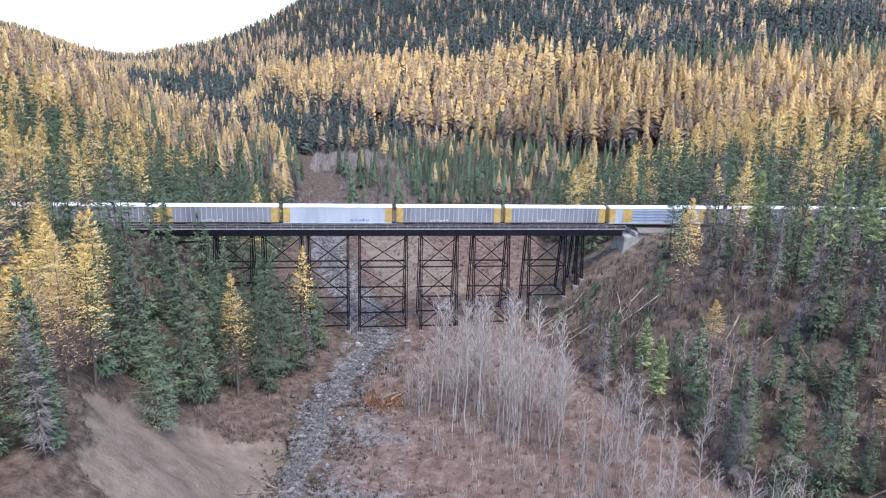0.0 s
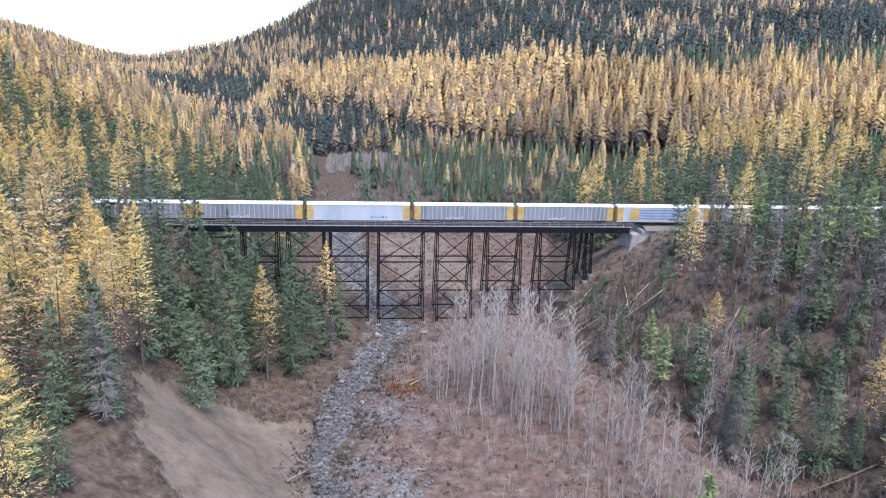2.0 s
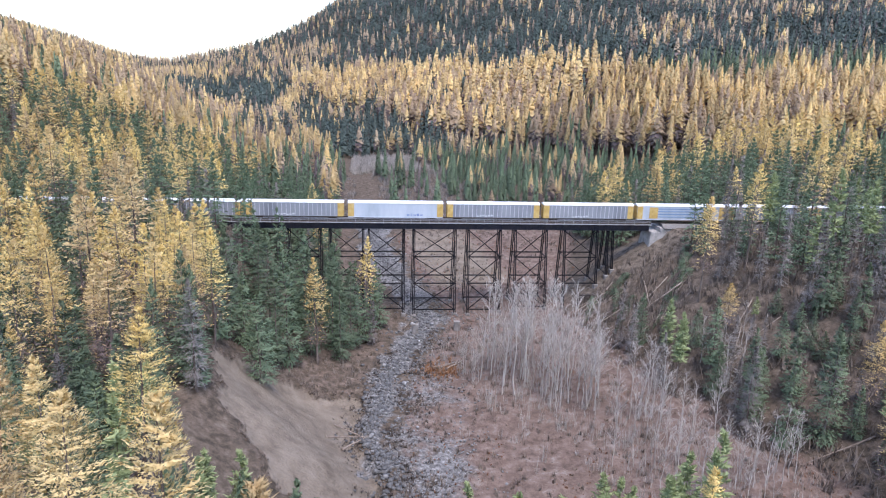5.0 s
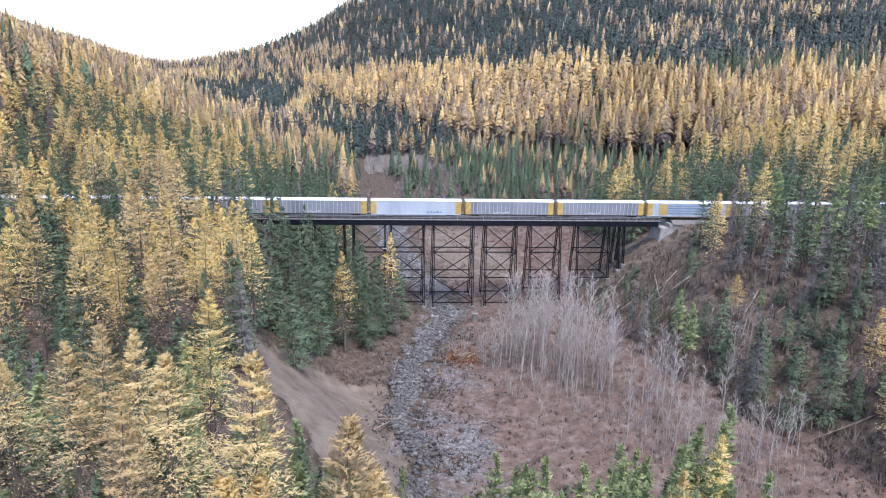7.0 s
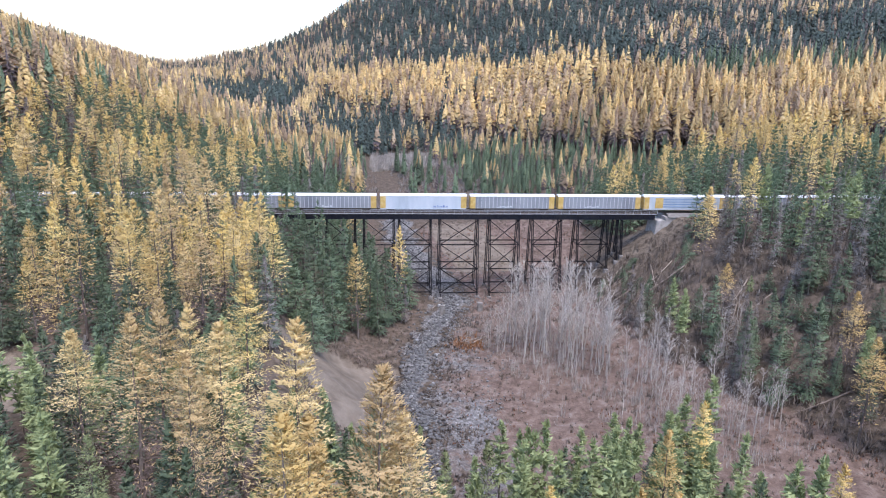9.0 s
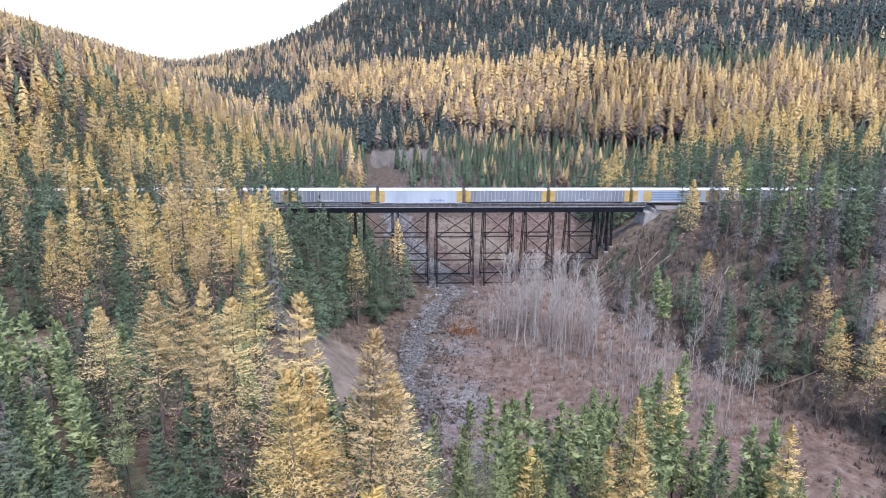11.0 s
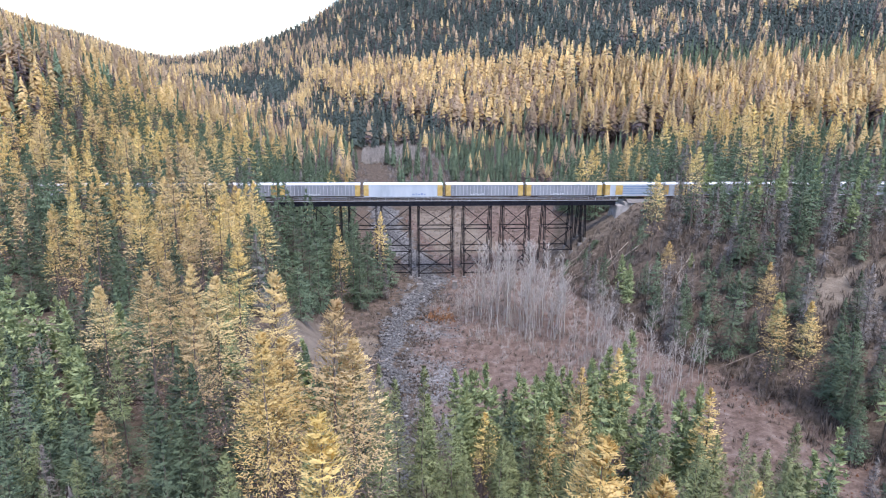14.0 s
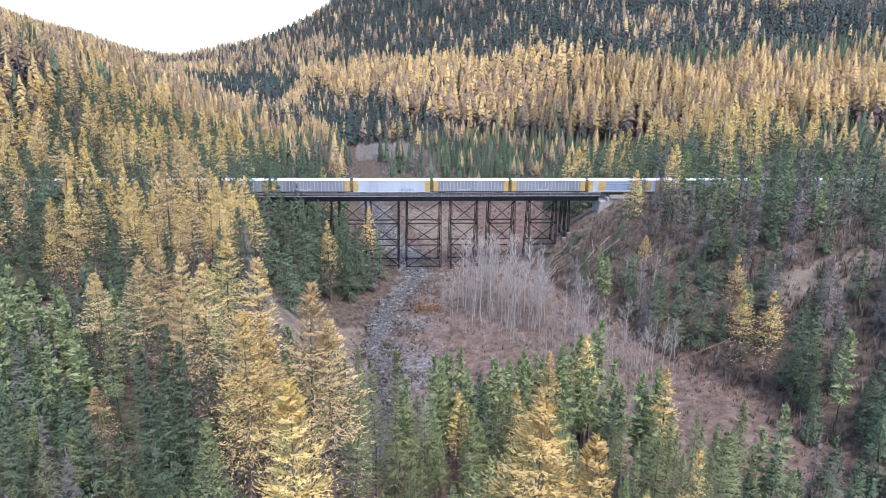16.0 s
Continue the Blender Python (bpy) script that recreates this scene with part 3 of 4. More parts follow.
    for e in (-1, 1):
        part("end_door", bevelled((e * (L / 2 - 0.08), 0, 2.9), (0.12, W - 0.3, 3.9), 0.03), M_yellow, car)
        bm = bmesh.new()
        bar(bm, (e * (L / 2 - 0.3), 0, 0.75), (e * (L / 2 + 0.55), 0, 0.75), 0.25, 0.25)
        part("coupler", bm, M_under, car)
        tk = part("truck", bevelled((0, 0, 0.55), (2.5, 2.1, 0.32), 0.05), M_under, car, m=Matrix.Translation((e * (L / 2 - 3.2), 0, 0)))
        for x in (-0.9, 0.9):
            for y in (-0.72, 0.72):
                bm = bmesh.new()
                bmesh.ops.create_cone(bm, cap_ends=True, segments=20, radius1=0.42, radius2=0.42, depth=0.13, matrix=Matrix.Translation((x, y, 0.47)) @ Euler((radians(90), 0, 0)).to_matrix().to_4x4())
                part("wheel", bm, M_rail, tk)
    return car


CARS = {"grey": build_car("grey", "grey enclosed car-carrier wagon with yellow ends on the track"),
        "white": build_car("white", "white enclosed car-carrier wagon with yellow ends on the track"),
        "striped": build_car("striped", "white and blue striped car-carrier wagon with yellow panels")}
first = set()
for i, k in enumerate(["grey", "white", "grey", "grey", "grey", "white", "grey", "grey", "striped", "grey", "grey", "white", "grey", "grey"]):
    x = 72.9 - 28 * 7 + 28 * i - 14
    if k not in first:
        first.add(k)
        CARS[k].location = (x, 0, 0.05)
    else:
        copy_thing(CARS[k], pose(x, 0, 0.05))

# ---------- trees ----------


def crown_points(seed, H, R, base, nb, per, size, droop, knee=0.5, slim=0.28, clump=0.0):
    """Flat sprays of needles fanned along whorled boughs: triangles, and how high in the crown each one sits."""
    r = np.random.RandomState(seed)
    whorls = max(8, nb // 6)
    u = (np.floor(r.rand(nb) ** 1.12 * whorls) + 0.3 * r.rand(nb)) / whorls
    u = np.clip(u, 0, 0.985)
    zc = H * (base + (1 - base) * u)
    az = r.rand(nb) * 2 * np.pi
    lopsided = 1 + 0.16 * np.cos(az - 6.283 * r.rand()) + 0.1 * np.sin(2 * az + u * 9 + seed)
    Lb = R * np.minimum(1.0, 0.8 + 1.0 * u) * np.minimum(1, (1 - u) / knee) ** 0.85 * lopsided * (0.8 + 0.28 * r.rand(nb)) + 0.22
    lift = droop + (0.8 - droop) * u ** 1.7 + 0.1 * r.randn(nb)
    d = np.stack([np.cos(az) * np.cos(lift), np.sin(az) * np.cos(lift), np.sin(lift)], 1)
    side = np.stack([-np.sin(az), np.cos(az), np.zeros(nb)], 1)
    s = 0.12 + 0.88 * r.rand(nb, per) ** 0.8
    if clump:
        s = np.round(s * 5) / 5 + clump * (r.rand(nb, per) - 0.5)
    lat = r.rand(nb, per) * 2 - 1
    p = (np.stack([0 * zc, 0 * zc, zc], 1)[:, None, :] + d[:, None, :] * (Lb[:, None] * s)[:, :, None]
         + side[:, None, :] * (Lb[:, None] * 0.34 * np.sin(np.clip(s, 0, 1) * 2.7) * lat)[:, :, None])
    p[:, :, 2] += Lb[:, None] * (-0.16 * s + 0.16 * s ** 3 - 0.1 * np.abs(lat) * (1 - u[:, None])) + 0.16 * size * r.randn(nb, per)
    a = d[:, None, :] * 0.8 + side[:, None, :] * (lat * 0.75)[:, :, None] + 0.3 * r.randn(nb, per, 3)
    a /= np.linalg.norm(a, axis=2, keepdims=True)
    nrm = np.array([0, 0, 0.6]) + 0.9 * np.stack([np.cos(az), np.sin(az), 0 * az], 1)[:, None, :] + 0.3 * r.randn(nb, per, 3)
    w = np.cross(a, nrm)
    w /= np.linalg.norm(w, axis=2, keepdims=True) + 1e-9
    ln = size * (0.6 + 0.7 * r.rand(nb, per, 1)) * (1 - 0.35 * u[:, None, None])
    v = np.stack([p - a * ln * 0.4 - w * ln * slim, p - a * ln * 0.4 + w * ln * slim, p + a * ln * 0.65], axis=2).reshape(-1, 3)
    # leader
    k = 14
    zt = H * (1 - 0.05 * r.rand(k))
    t = np.zeros((k, 3, 3))
    an = r.rand(k) * 2 * np.pi
    t[:, 0] = np.stack([0 * zt, 0 * zt, zt - 0.2], 1)
    t[:, 1] = t[:, 0] + np.stack([np.cos(an) * 0.4, np.sin(an) * 0.4, 0.15 + 0 * an], 1) * size
    t[:, 2] = t[:, 0] + np.stack([np.cos(an) * 0.1, np.sin(an) * 0.1, 0.8 + 0 * zt], 1) * size
    return np.concatenate([v, t.reshape(-1, 3)]), np.r_[np.repeat(u, per), np.ones(k)]


def trunk_mesh(name, seed, H, r0, mat, stubs, reach):
    r = np.random.RandomState(seed + 900)
    segs = []
    pts = [np.array([0.12 * math.sin(i * 1.3 + seed), 0.12 * math.cos(i * 1.7 + seed), H * i / 6 * 0.97]) for i in range(7)]
    pts[0] = np.array([0, 0, -0.8])
    for _ in range(stubs):
        u = 0.12 + 0.6 * r.rand()
        a = r.rand() * 6.283
        ln = reach * (0.4 + 0.6 * r.rand()) * (1.1 - u)
        p = np.array([0, 0, H * u])
        segs.append([*p, *(p + np.array([math.cos(a) * ln, math.sin(a) * ln, -0.25 * ln + 0.3 * r.randn() * 0.3])), 0.045, 0.012])
    v, f = stem(pts, [r0 * (1 - i / 6.3) for i in range(7)], 6)
    v2, f2 = tubes(segs, 3)
    return tri_mesh(name, v, mat, faces=f), tri_mesh("dead_branchwork", v2, mat, faces=f2)


KINDS = {
    # name: height, radius, crown base, branch droop, length of the tapering top, needles, trunk radius, stubs
    "larch_tree": (26.0, 3.1, 0.24, -0.12, 0.48, M_larch, 0.30, 16),
    "faded_larch_tree": (26.0, 3.1, 0.2, -0.1, 0.48, M_pale, 0.30, 22),
    "spruce_tree": (24.0, 3.7, 0.08, -0.3, 0.8, M_spruce, 0.28, 8),
    "pine_tree": (20.0, 1.6, 0.38, 0.1, 0.6, M_pine, 0.17, 16),
    "grey_conifer": (21.0, 2.3, 0.12, -0.45, 0.8, M_grey, 0.24, 18),
}
LABELS = {
    "larch_tree": "golden autumn larch with bare lower trunk on the forest floor",
    "faded_larch_tree": "pale straw-coloured larch losing its needles among the conifers",
    "spruce_tree": "dense dark green spruce standing on the forested bank",
    "pine_tree": "slender light green pine with thin grey trunk near the stream",
    "grey_conifer": "grey leafless dead conifer with drooping twigs on the slope",
}
MESHES = {}


def tree_meshes(kind, var, lod):
    if (kind, var, lod) not in MESHES:
        H, R, base, droop, knee, mat, r0, stubs = KINDS[kind]
        rr = random.Random(len(kind) * 131 + ord(kind[0]) * 7 + var * 977)
        sd = var * 17 + ord(kind[0]) + len(kind) * 3
        R *= rr.uniform(0.8, 1.15)
        base = base * rr.uniform(0.7, 1.5)
        nb, per, size = {0: (400, 24, 0.48), 1: (280, 12, 0.66), 2: (180, 8, 0.9)}[lod]
        slim, clump = (0.15, 0.18, 0.24)[lod], 0.0
        if kind == "grey_conifer":
            per, slim, size = per // 2 + 1, 0.055, size * 1.5
        if kind == "pine_tree":
            per, size, slim = per * 5 // 8, size * 0.66, 0.13
        low = None
        if "larch" in kind:
            size, clump = size * 0.85, 0.14
        v, u = crown_points(sd, H, R, base, nb, per, size, droop, knee, slim, clump)
        if "larch" in kind:
            # the gold thins out downwards to brown, nearly bare boughs; crown shade is in that brown
            v = v.reshape(-1, 3, 3)
            gold = np.random.RandomState(sd + 5).rand(len(u)) < np.clip((u - (0.18 if kind == "larch_tree" else 0.28)) / 0.35, 0.05, 1)
            w = v[~gold][::2].copy()
            w[:, 2] += 0.25 * (w[:, 2] - w[:, 0])
            w[:, 1] = w[:, 0] + 0.45 * (w[:, 1] - w[:, 0])
            low = tri_mesh("lower_crown", w.reshape(-1, 3), M_shaded_twig)
            v = v[gold].reshape(-1, 3)
        n = soft_normals(v, 0.9)
        crown = tri_mesh("crown", faced(v, n), mat, normals=np.repeat(n, 3, 0))
        trunk = trunk_mesh("trunk", sd, H, r0, M_bark, stubs, R * 0.8)
        MESHES[kind, var, lod] = (trunk, crown, low)
    return MESHES[kind, var, lod]


def put_tree(kind, x, y, height, lod, rnd, z=None, wide=1.0):
    H = KINDS[kind][0]
    (trunk, stubs), crown, low = tree_meshes(kind, rnd.randrange(5), lod)
    t = tagged(new(kind), LABELS[kind], "tree", kind.replace("_", " ") + "s of the valley")
    s = height / H
    wide *= rnd.uniform(0.82, 1.12)
    lean = rnd.gauss(0, 0.02), rnd.gauss(0, 0.02)
    t.matrix_basis = (Matrix.Translation((x, y, gz(x, y) if z is None else z)) @ Euler((lean[0], lean[1], rnd.uniform(0, 6.28))).to_matrix().to_4x4()
                      @ Matrix.Diagonal((s ** 0.6 * wide, s ** 0.6 * wide, s, 1)))
    part("trunk", trunk, M_bark, t)
    if low is None:
        tagged(part("dead_branchwork", stubs, M_bark, t), kind="stuff")
    else:
        part("lower_crown", low, None, t, "bare brown lower boughs with crown shade in their colour")
    part("crown", crown, None, t)
    return t


rt = random.Random(11)
taken = []


def lod_for(x, y):
    d = math.hypot(x, y + 225)
    return 0 if d < 60 else (1 if d < 165 else 2)


def hero(kind, rows, wide=1.0):
    for x, y, top in rows:
        h = top - gz(x, y)
        taken.append((x, y))
        put_tree(kind, x, y, h, 0 if math.hypot(x, y + 225) < 110 else 1, rt, wide=wide)


hero("larch_tree", [(-29, -120.6, 16.5), (-63.9, -87.8, 20.9), (-49.5, -103, 21.3), (-47.1, -98.5, 20.2), 
                    (77, -38, 14.6), (73.6, -57.5, -0.9), (90, -34, 22), (110, -27, 28.6), (80.8, -111, 0.8), (83.4, -90.2, 2.7), (77.5, -104.7, -0.9), (-36.7, -76.6, 13.9),
                    (-38.5, -66, 15.5), (-33, -68, 13), (-16.2, -42, 0.2), (-38.4, -49.5, 14.7), (-43, -84, 20), (20, -192, 12), (4, -196, 8), (126, -14, 30)])
hero("larch_tree", [(-18.2, -160, 16.8), (-9.2, -181.5, 19.1), (13.5, -183, 16.3), (17.5, -184, 13.5)], wide=1.35)
hero("larch_tree", [(-16.2, -157.5, 14.6)], wide=1.1)
hero("faded_larch_tree", [(-36, -135.6, 18), (-32.2, -134.9, 17.5), (-27, -142.3, 17.6), (-37.5, -138.3, 17.0), (-28.1, -150, 17.4), (-45.2, -133.9, 13.9), (-19.3, -146.5, 19.7),
                          (-10.8, -157.8, 19.6), (-8.0, -156, 13.7), (-55.9, -45.7, 23.6), (-45.7, -68.6, 25), (-80, -20, 26), (-106, -15.7, 26.3), (-38.6, -154.2, 4.6),
                          (-41, -96, 16), (-52, -72, 22)], wide=1.2)
hero("spruce_tree", [(-24, -50, 2), (-22, -46, 4), (-12, -16, -4), (-25.3, -64.2, -1), (-13.5, -32, -2), (-42, -28, 6), (-18, -39, 2), (-9, -30, -4), (-14.5, -24, -1), (-20, -30, 4), (-27, -40, 6), (-31, -30, 6), (-35, -45, 8), (-11, -37, -5), (-38, -36, 7), (76.7, -89.3, 0.7), (72, -75, -8), (69, -79, -7), (85, -70, -2), (62, -40, -9), (88, -100, -4), (95, -82, 1), (92, -110, -5), (100, -98, 3), (70, -52, -8), (66, -46, -10), (96, -60, 4), (104, -70, 6), (84, -122, -8), (90, -130, -8), (67, -68, -10)], wide=1.05)

hero("spruce_tree", [(-27.9, -141.7, 9.8), (-29.7, -151.5, 11.5), (-30.5, -157.9, 11.4), (-26.1, -156.5, 11.2), (-27.1, -166.8, 10.2), (-38.9, -160.6, 8.6), (-21, -139, 6), (-34, -128, 9),
                     (-41, -122, 12), (-50, -126, 10), (-24, -128, 4)], wide=0.95)
hero("larch_tree", [(-41, -47, 13.5), (-48, -44, 16), (-45, -52, 15)], wide=1.1)
hero("spruce_tree", [(-44, -38, 10), (-49, -34, 9)], wide=1.1)
hero("pine_tree", [(-17.8, -175.3, 10.9), (-12.5, -168, 7), (-6, -150, 4.5), (-2, -143, 2), (0.8, -148.3, 6.5), (36.4, -175.5, 7.5)], wide=1.1)
# a screen of trees along the near side of the track
for i in range(27):
    x, y = -53 - 2.6 * i + rt.uniform(-1, 1), rt.uniform(-20, -9)
    taken.append((x, y))
    put_tree("larch_tree" if i % 4 == 0 else "spruce_tree", x, y, rt.uniform(19, 24) if i % 4 == 0 else rt.uniform(12, 19), 1, rt, wide=1.1)

for i in range(15):
    x, y = 94 + 5 * i + rt.uniform(-1.5, 1.5), rt.uniform(-17, -9)
    taken.append((x, y))
    put_tree("grey_conifer" if i % 4 == 2 else "spruce_tree", x, y, rt.uniform(12, 18), 1, rt)

# ---------- the near forest, tree by tree ----------


def open_ground(x, y):
    """Where no conifer stands: stream, slips, bridge, track, floodplain and clearings."""
    dl, dr = river_x(y) - river_w(y) - x, x - river_x(y) - river_w(y)
    if max(dl, dr) < (0.9 if y < -100 else 4) or slump(x, y) > 0.3:
        return True
    if -52 < x < 86 and -9 < y < 14 or abs(y) < 6.5:
        return True
    if y > -112 and dr > 0 and x < slope_x(y) - 4 and y < 110:
        return True
    if y > 0 and -18 < x < 75 and y < 112:
        return True
    if -58 < y < -8 and 46 < x < 84 and y > -8 - (x - 46) * 0.9 - 14:
        return True
    if 44 < x < 80 and -150 < y < -90 and x < slope_x(y) + 2:
        return True
    if -118 < y < -60 and -29 < x < river_x(y) or -22 < x < 10 and -70 < y < -28 and dl < 20:
        return True
    return False


def choose(x, y, r):
    v = r.random()
    if x > river_x(y):
        if y < -105 and x < 52:
            return "pine_tree" if v < 0.86 else ("spruce_tree" if v < 0.95 else "larch_tree")
        if y > 32 and x < 135:
            return "spruce_tree" if v < 0.82 else ("larch_tree" if v < 0.9 else "grey_conifer")
        if y > 32:
            return "spruce_tree" if v < 0.4 else ("larch_tree" if v < 0.8 else ("faded_larch_tree" if v < 0.95 else "grey_conifer"))
        if y > 6:
            return "spruce_tree" if v < 0.72 else ("larch_tree" if v < 0.84 else "grey_conifer")
        return "spruce_tree" if v < 0.62 else ("grey_conifer" if v < 0.93 else ("pine_tree" if v < 0.985 else "larch_tree"))
    if y > -58 and x > -52:
        return "spruce_tree" if v < 0.9 else ("grey_conifer" if v < 0.97 else "larch_tree")
    if y < -112:
        return "spruce_tree" if v < 0.4 else ("pine_tree" if v < 0.92 else "grey_conifer")
    return "larch_tree" if v < 0.24 else ("faded_larch_tree" if v < 0.31 else ("spruce_tree" if v < 0.95 else "grey_conifer"))


HEIGHTS = {"larch_tree": (16, 27), "faded_larch_tree": (16, 27), "spruce_tree": (11, 22), "pine_tree": (15, 24), "grey_conifer": (10, 20)}
spots = []
for gx in np.arange(-135, 175, 4.6):
    for gy in np.arange(-203, 105, 4.6):
        x, y = gx + rt.uniform(-2.1, 2.1), gy + rt.uniform(-2.1, 2.1)
        if open_ground(x, y) or any((x - a) ** 2 + (y - b) ** 2 < 9 for a, b in taken):
            continue
        if x > river_x(y) and y < 0 and rt.random() < (0.4 if x < 52 else 0.4):
            continue
        if x < river_x(y) - 20 and y > -112 and rt.random() < (0.3 if y < -55 else 0.08):
            continue
        if x < -(18 + 0.6 * (y + 238)) or x > 20 + 0.8 * (y + 238):
            continue
        spots.append((math.hypot(x, y + 225), x, y))
for i in range(290):
    x, y = (rt.uniform(2, 60), rt.uniform(-200, -118)) if i % 3 else (rt.uniform(-75, -12), rt.uniform(-192, -112))
    if not open_ground(x, y) and all((x - a) ** 2 + (y - b) ** 2 > 7 for a, b in taken):
        spots.append((math.hypot(x, y + 225), x, y))
for i in range(16):
    x, y = -26 + 1.35 * i + rt.uniform(-1, 1), -124 - 0.55 * i + rt.uniform(-3.5, 3)
    put_tree("spruce_tree" if i % 3 else "pine_tree", x, y, rt.uniform(-3, 1.5) - gz(x, y), 0, rt, wide=0.85)
    taken.append((x, y))
spots.sort()
counts = {}
rest = []
for d, x, y in spots:
    kind = choose(x, y, rt)
    lo, hi = HEIGHTS[kind]
    h = rt.uniform(lo, hi)
    if x < river_x(y) and y < -112 and kind != "faded_larch_tree":
        h = rt.uniform(10, 18)
    if x > river_x(y) and y > -112 and y < 0 and x < slope_x(y) + 14:
        h *= 1.05
    if slope_x(y) - 6 < x < 88 and -112 < y < -38:
        h = max(6.0, min(h, rt.uniform(-9, -2) - gz(x, y)))
    room = 41.5 - gz(x, y) - (0.0 if y > -150 else 6)
    h = min(h, room - 4)
    if x > 0 and y < -150 and x < 60:
        h = min(h, 10 - gz(x, y) + rt.uniform(-4, 4))
    if counts.get(kind, 0) < 290 and d < 330:
        counts[kind] = counts.get(kind, 0) + 1
        put_tree(kind, x, y, h, lod_for(x, y), rt)
    else:
        rest.append((x, y, kind, h))

# ---------- the far forest, past counting ----------


def small_tree(seed, n, kind):
    """A far tree one unit high, of boughs set round a bole: points, and a flag for those that are brown, bare and
    shaded by colour.
    """
    r = np.random.RandomState(seed)
    start = {"larch": 0.2, "bare": 0.12}.get(kind, 0.06)
    wide = {"larch": 0.15, "bare": 0.1}.get(kind, 0.15) * (0.85 + 0.3 * r.rand())
    u = np.sort(r.rand(n)) ** 1.1
    a = np.arange(n) * 2.4 + 0.5 * r.randn(n)
    rad = wide * np.minimum(1, 0.75 + 1.2 * u) * np.minimum(1, (1 - u) / (0.6 if kind == "larch" else 0.85)) ** 0.85 * (0.88 + 0.2 * r.rand(n)) + 0.006
    z = start + (1 - start) * u
    out = np.stack([np.cos(a), np.sin(a), 0 * a], 1)
    tan = np.stack([-np.sin(a), np.cos(a), 0 * a], 1)
    up = np.array([0, 0, 1.0])
    wd = (0.42 * rad + 0.014) * (1 if kind != "bare" else 0.3) * (70 / n) ** 0.5
    hi = (0.06 + 0.03 * r.rand(n)) * (70 / n) ** 0.3
    centre = up * z[:, None] + out * (0.3 * rad)[:, None]
    dip = (0.012 if kind == "larch" else -0.012) + 0.012 * r.randn(n) + 0.03 * u
    tip = up * (z + dip)[:, None] + out * rad[:, None]
    v = np.stack([centre - tan * wd[:, None] + up * hi[:, None], tip - up * (0.3 * hi)[:, None], centre + tan * wd[:, None] + up * hi[:, None]], 1)
    # low larch boughs turn brown: needle loss, and crown shade as colour
    low = (r.rand(n) > np.clip((u - 0.12) / 0.36, 0.06, 1)).astype(int) if kind == "larch" else np.zeros(n, dtype=int)
    extra = []
    for k in range(3):
        c, q = math.cos(k * 2.09), math.sin(k * 2.09)
        extra.append([(-0.02 * c, -0.02 * q, 0.93), (0.02 * c, 0.02 * q, 0.93), (0, 0, 1.02)])
    for c, q in ((1, 0), (0, 1)):
        extra.append([(-0.008 * c, -0.008 * q, 0), (0.008 * c, 0.008 * q, 0), (0, 0, 0.7)])
    v = np.concatenate([v, np.array(extra)]).reshape(-1, 3)
    nrm = soft_normals(v, 0.6)
    return faced(v, nrm), np.repeat(nrm, 3, 0), np.r_[low, 0, 0, 0, 1, 1]


def forest(name, label, trees, mat, n, kind, seed):
    if not trees:
        return
    r = np.random.RandomState(seed)
    shapes = [small_tree(seed * 10 + i, n, kind) for i in range(10)]
    vs, ns, tones, lows = [], [], [], []
    arr = np.asarray(trees)
    zs = ground(arr[:, 0], arr[:, 1])
    for (x, y, h), z in zip(arr, zs):
        sh, nv, low = shapes[r.randint(10)]
        a = r.rand() * 6.283
        c, s = math.cos(a), math.sin(a)
        wd = h * (0.85 + 0.4 * r.rand())
        p = np.empty_like(sh)
        p[:, 0] = x + (sh[:, 0] * c - sh[:, 1] * s) * wd
        p[:, 1] = y + (sh[:, 0] * s + sh[:, 1] * c) * wd
        p[:, 2] = z - 0.3 + sh[:, 2] * h
        vs.append(p)
        ns.append(np.stack([nv[:, 0] * c - nv[:, 1] * s, nv[:, 0] * s + nv[:, 1] * c, nv[:, 2]], 1))
        tones.append(np.full(len(p), r.rand()))
        lows.append(low)
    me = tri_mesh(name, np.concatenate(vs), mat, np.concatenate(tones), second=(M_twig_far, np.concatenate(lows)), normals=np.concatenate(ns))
    tagged(new(name, me), label, "forest", kind="stuff")


groups = {"larch": [], "pale": [], "spruce": [], "bare": []}
near_rest = {"larch": [], "pale": [], "spruce": [], "bare": []}


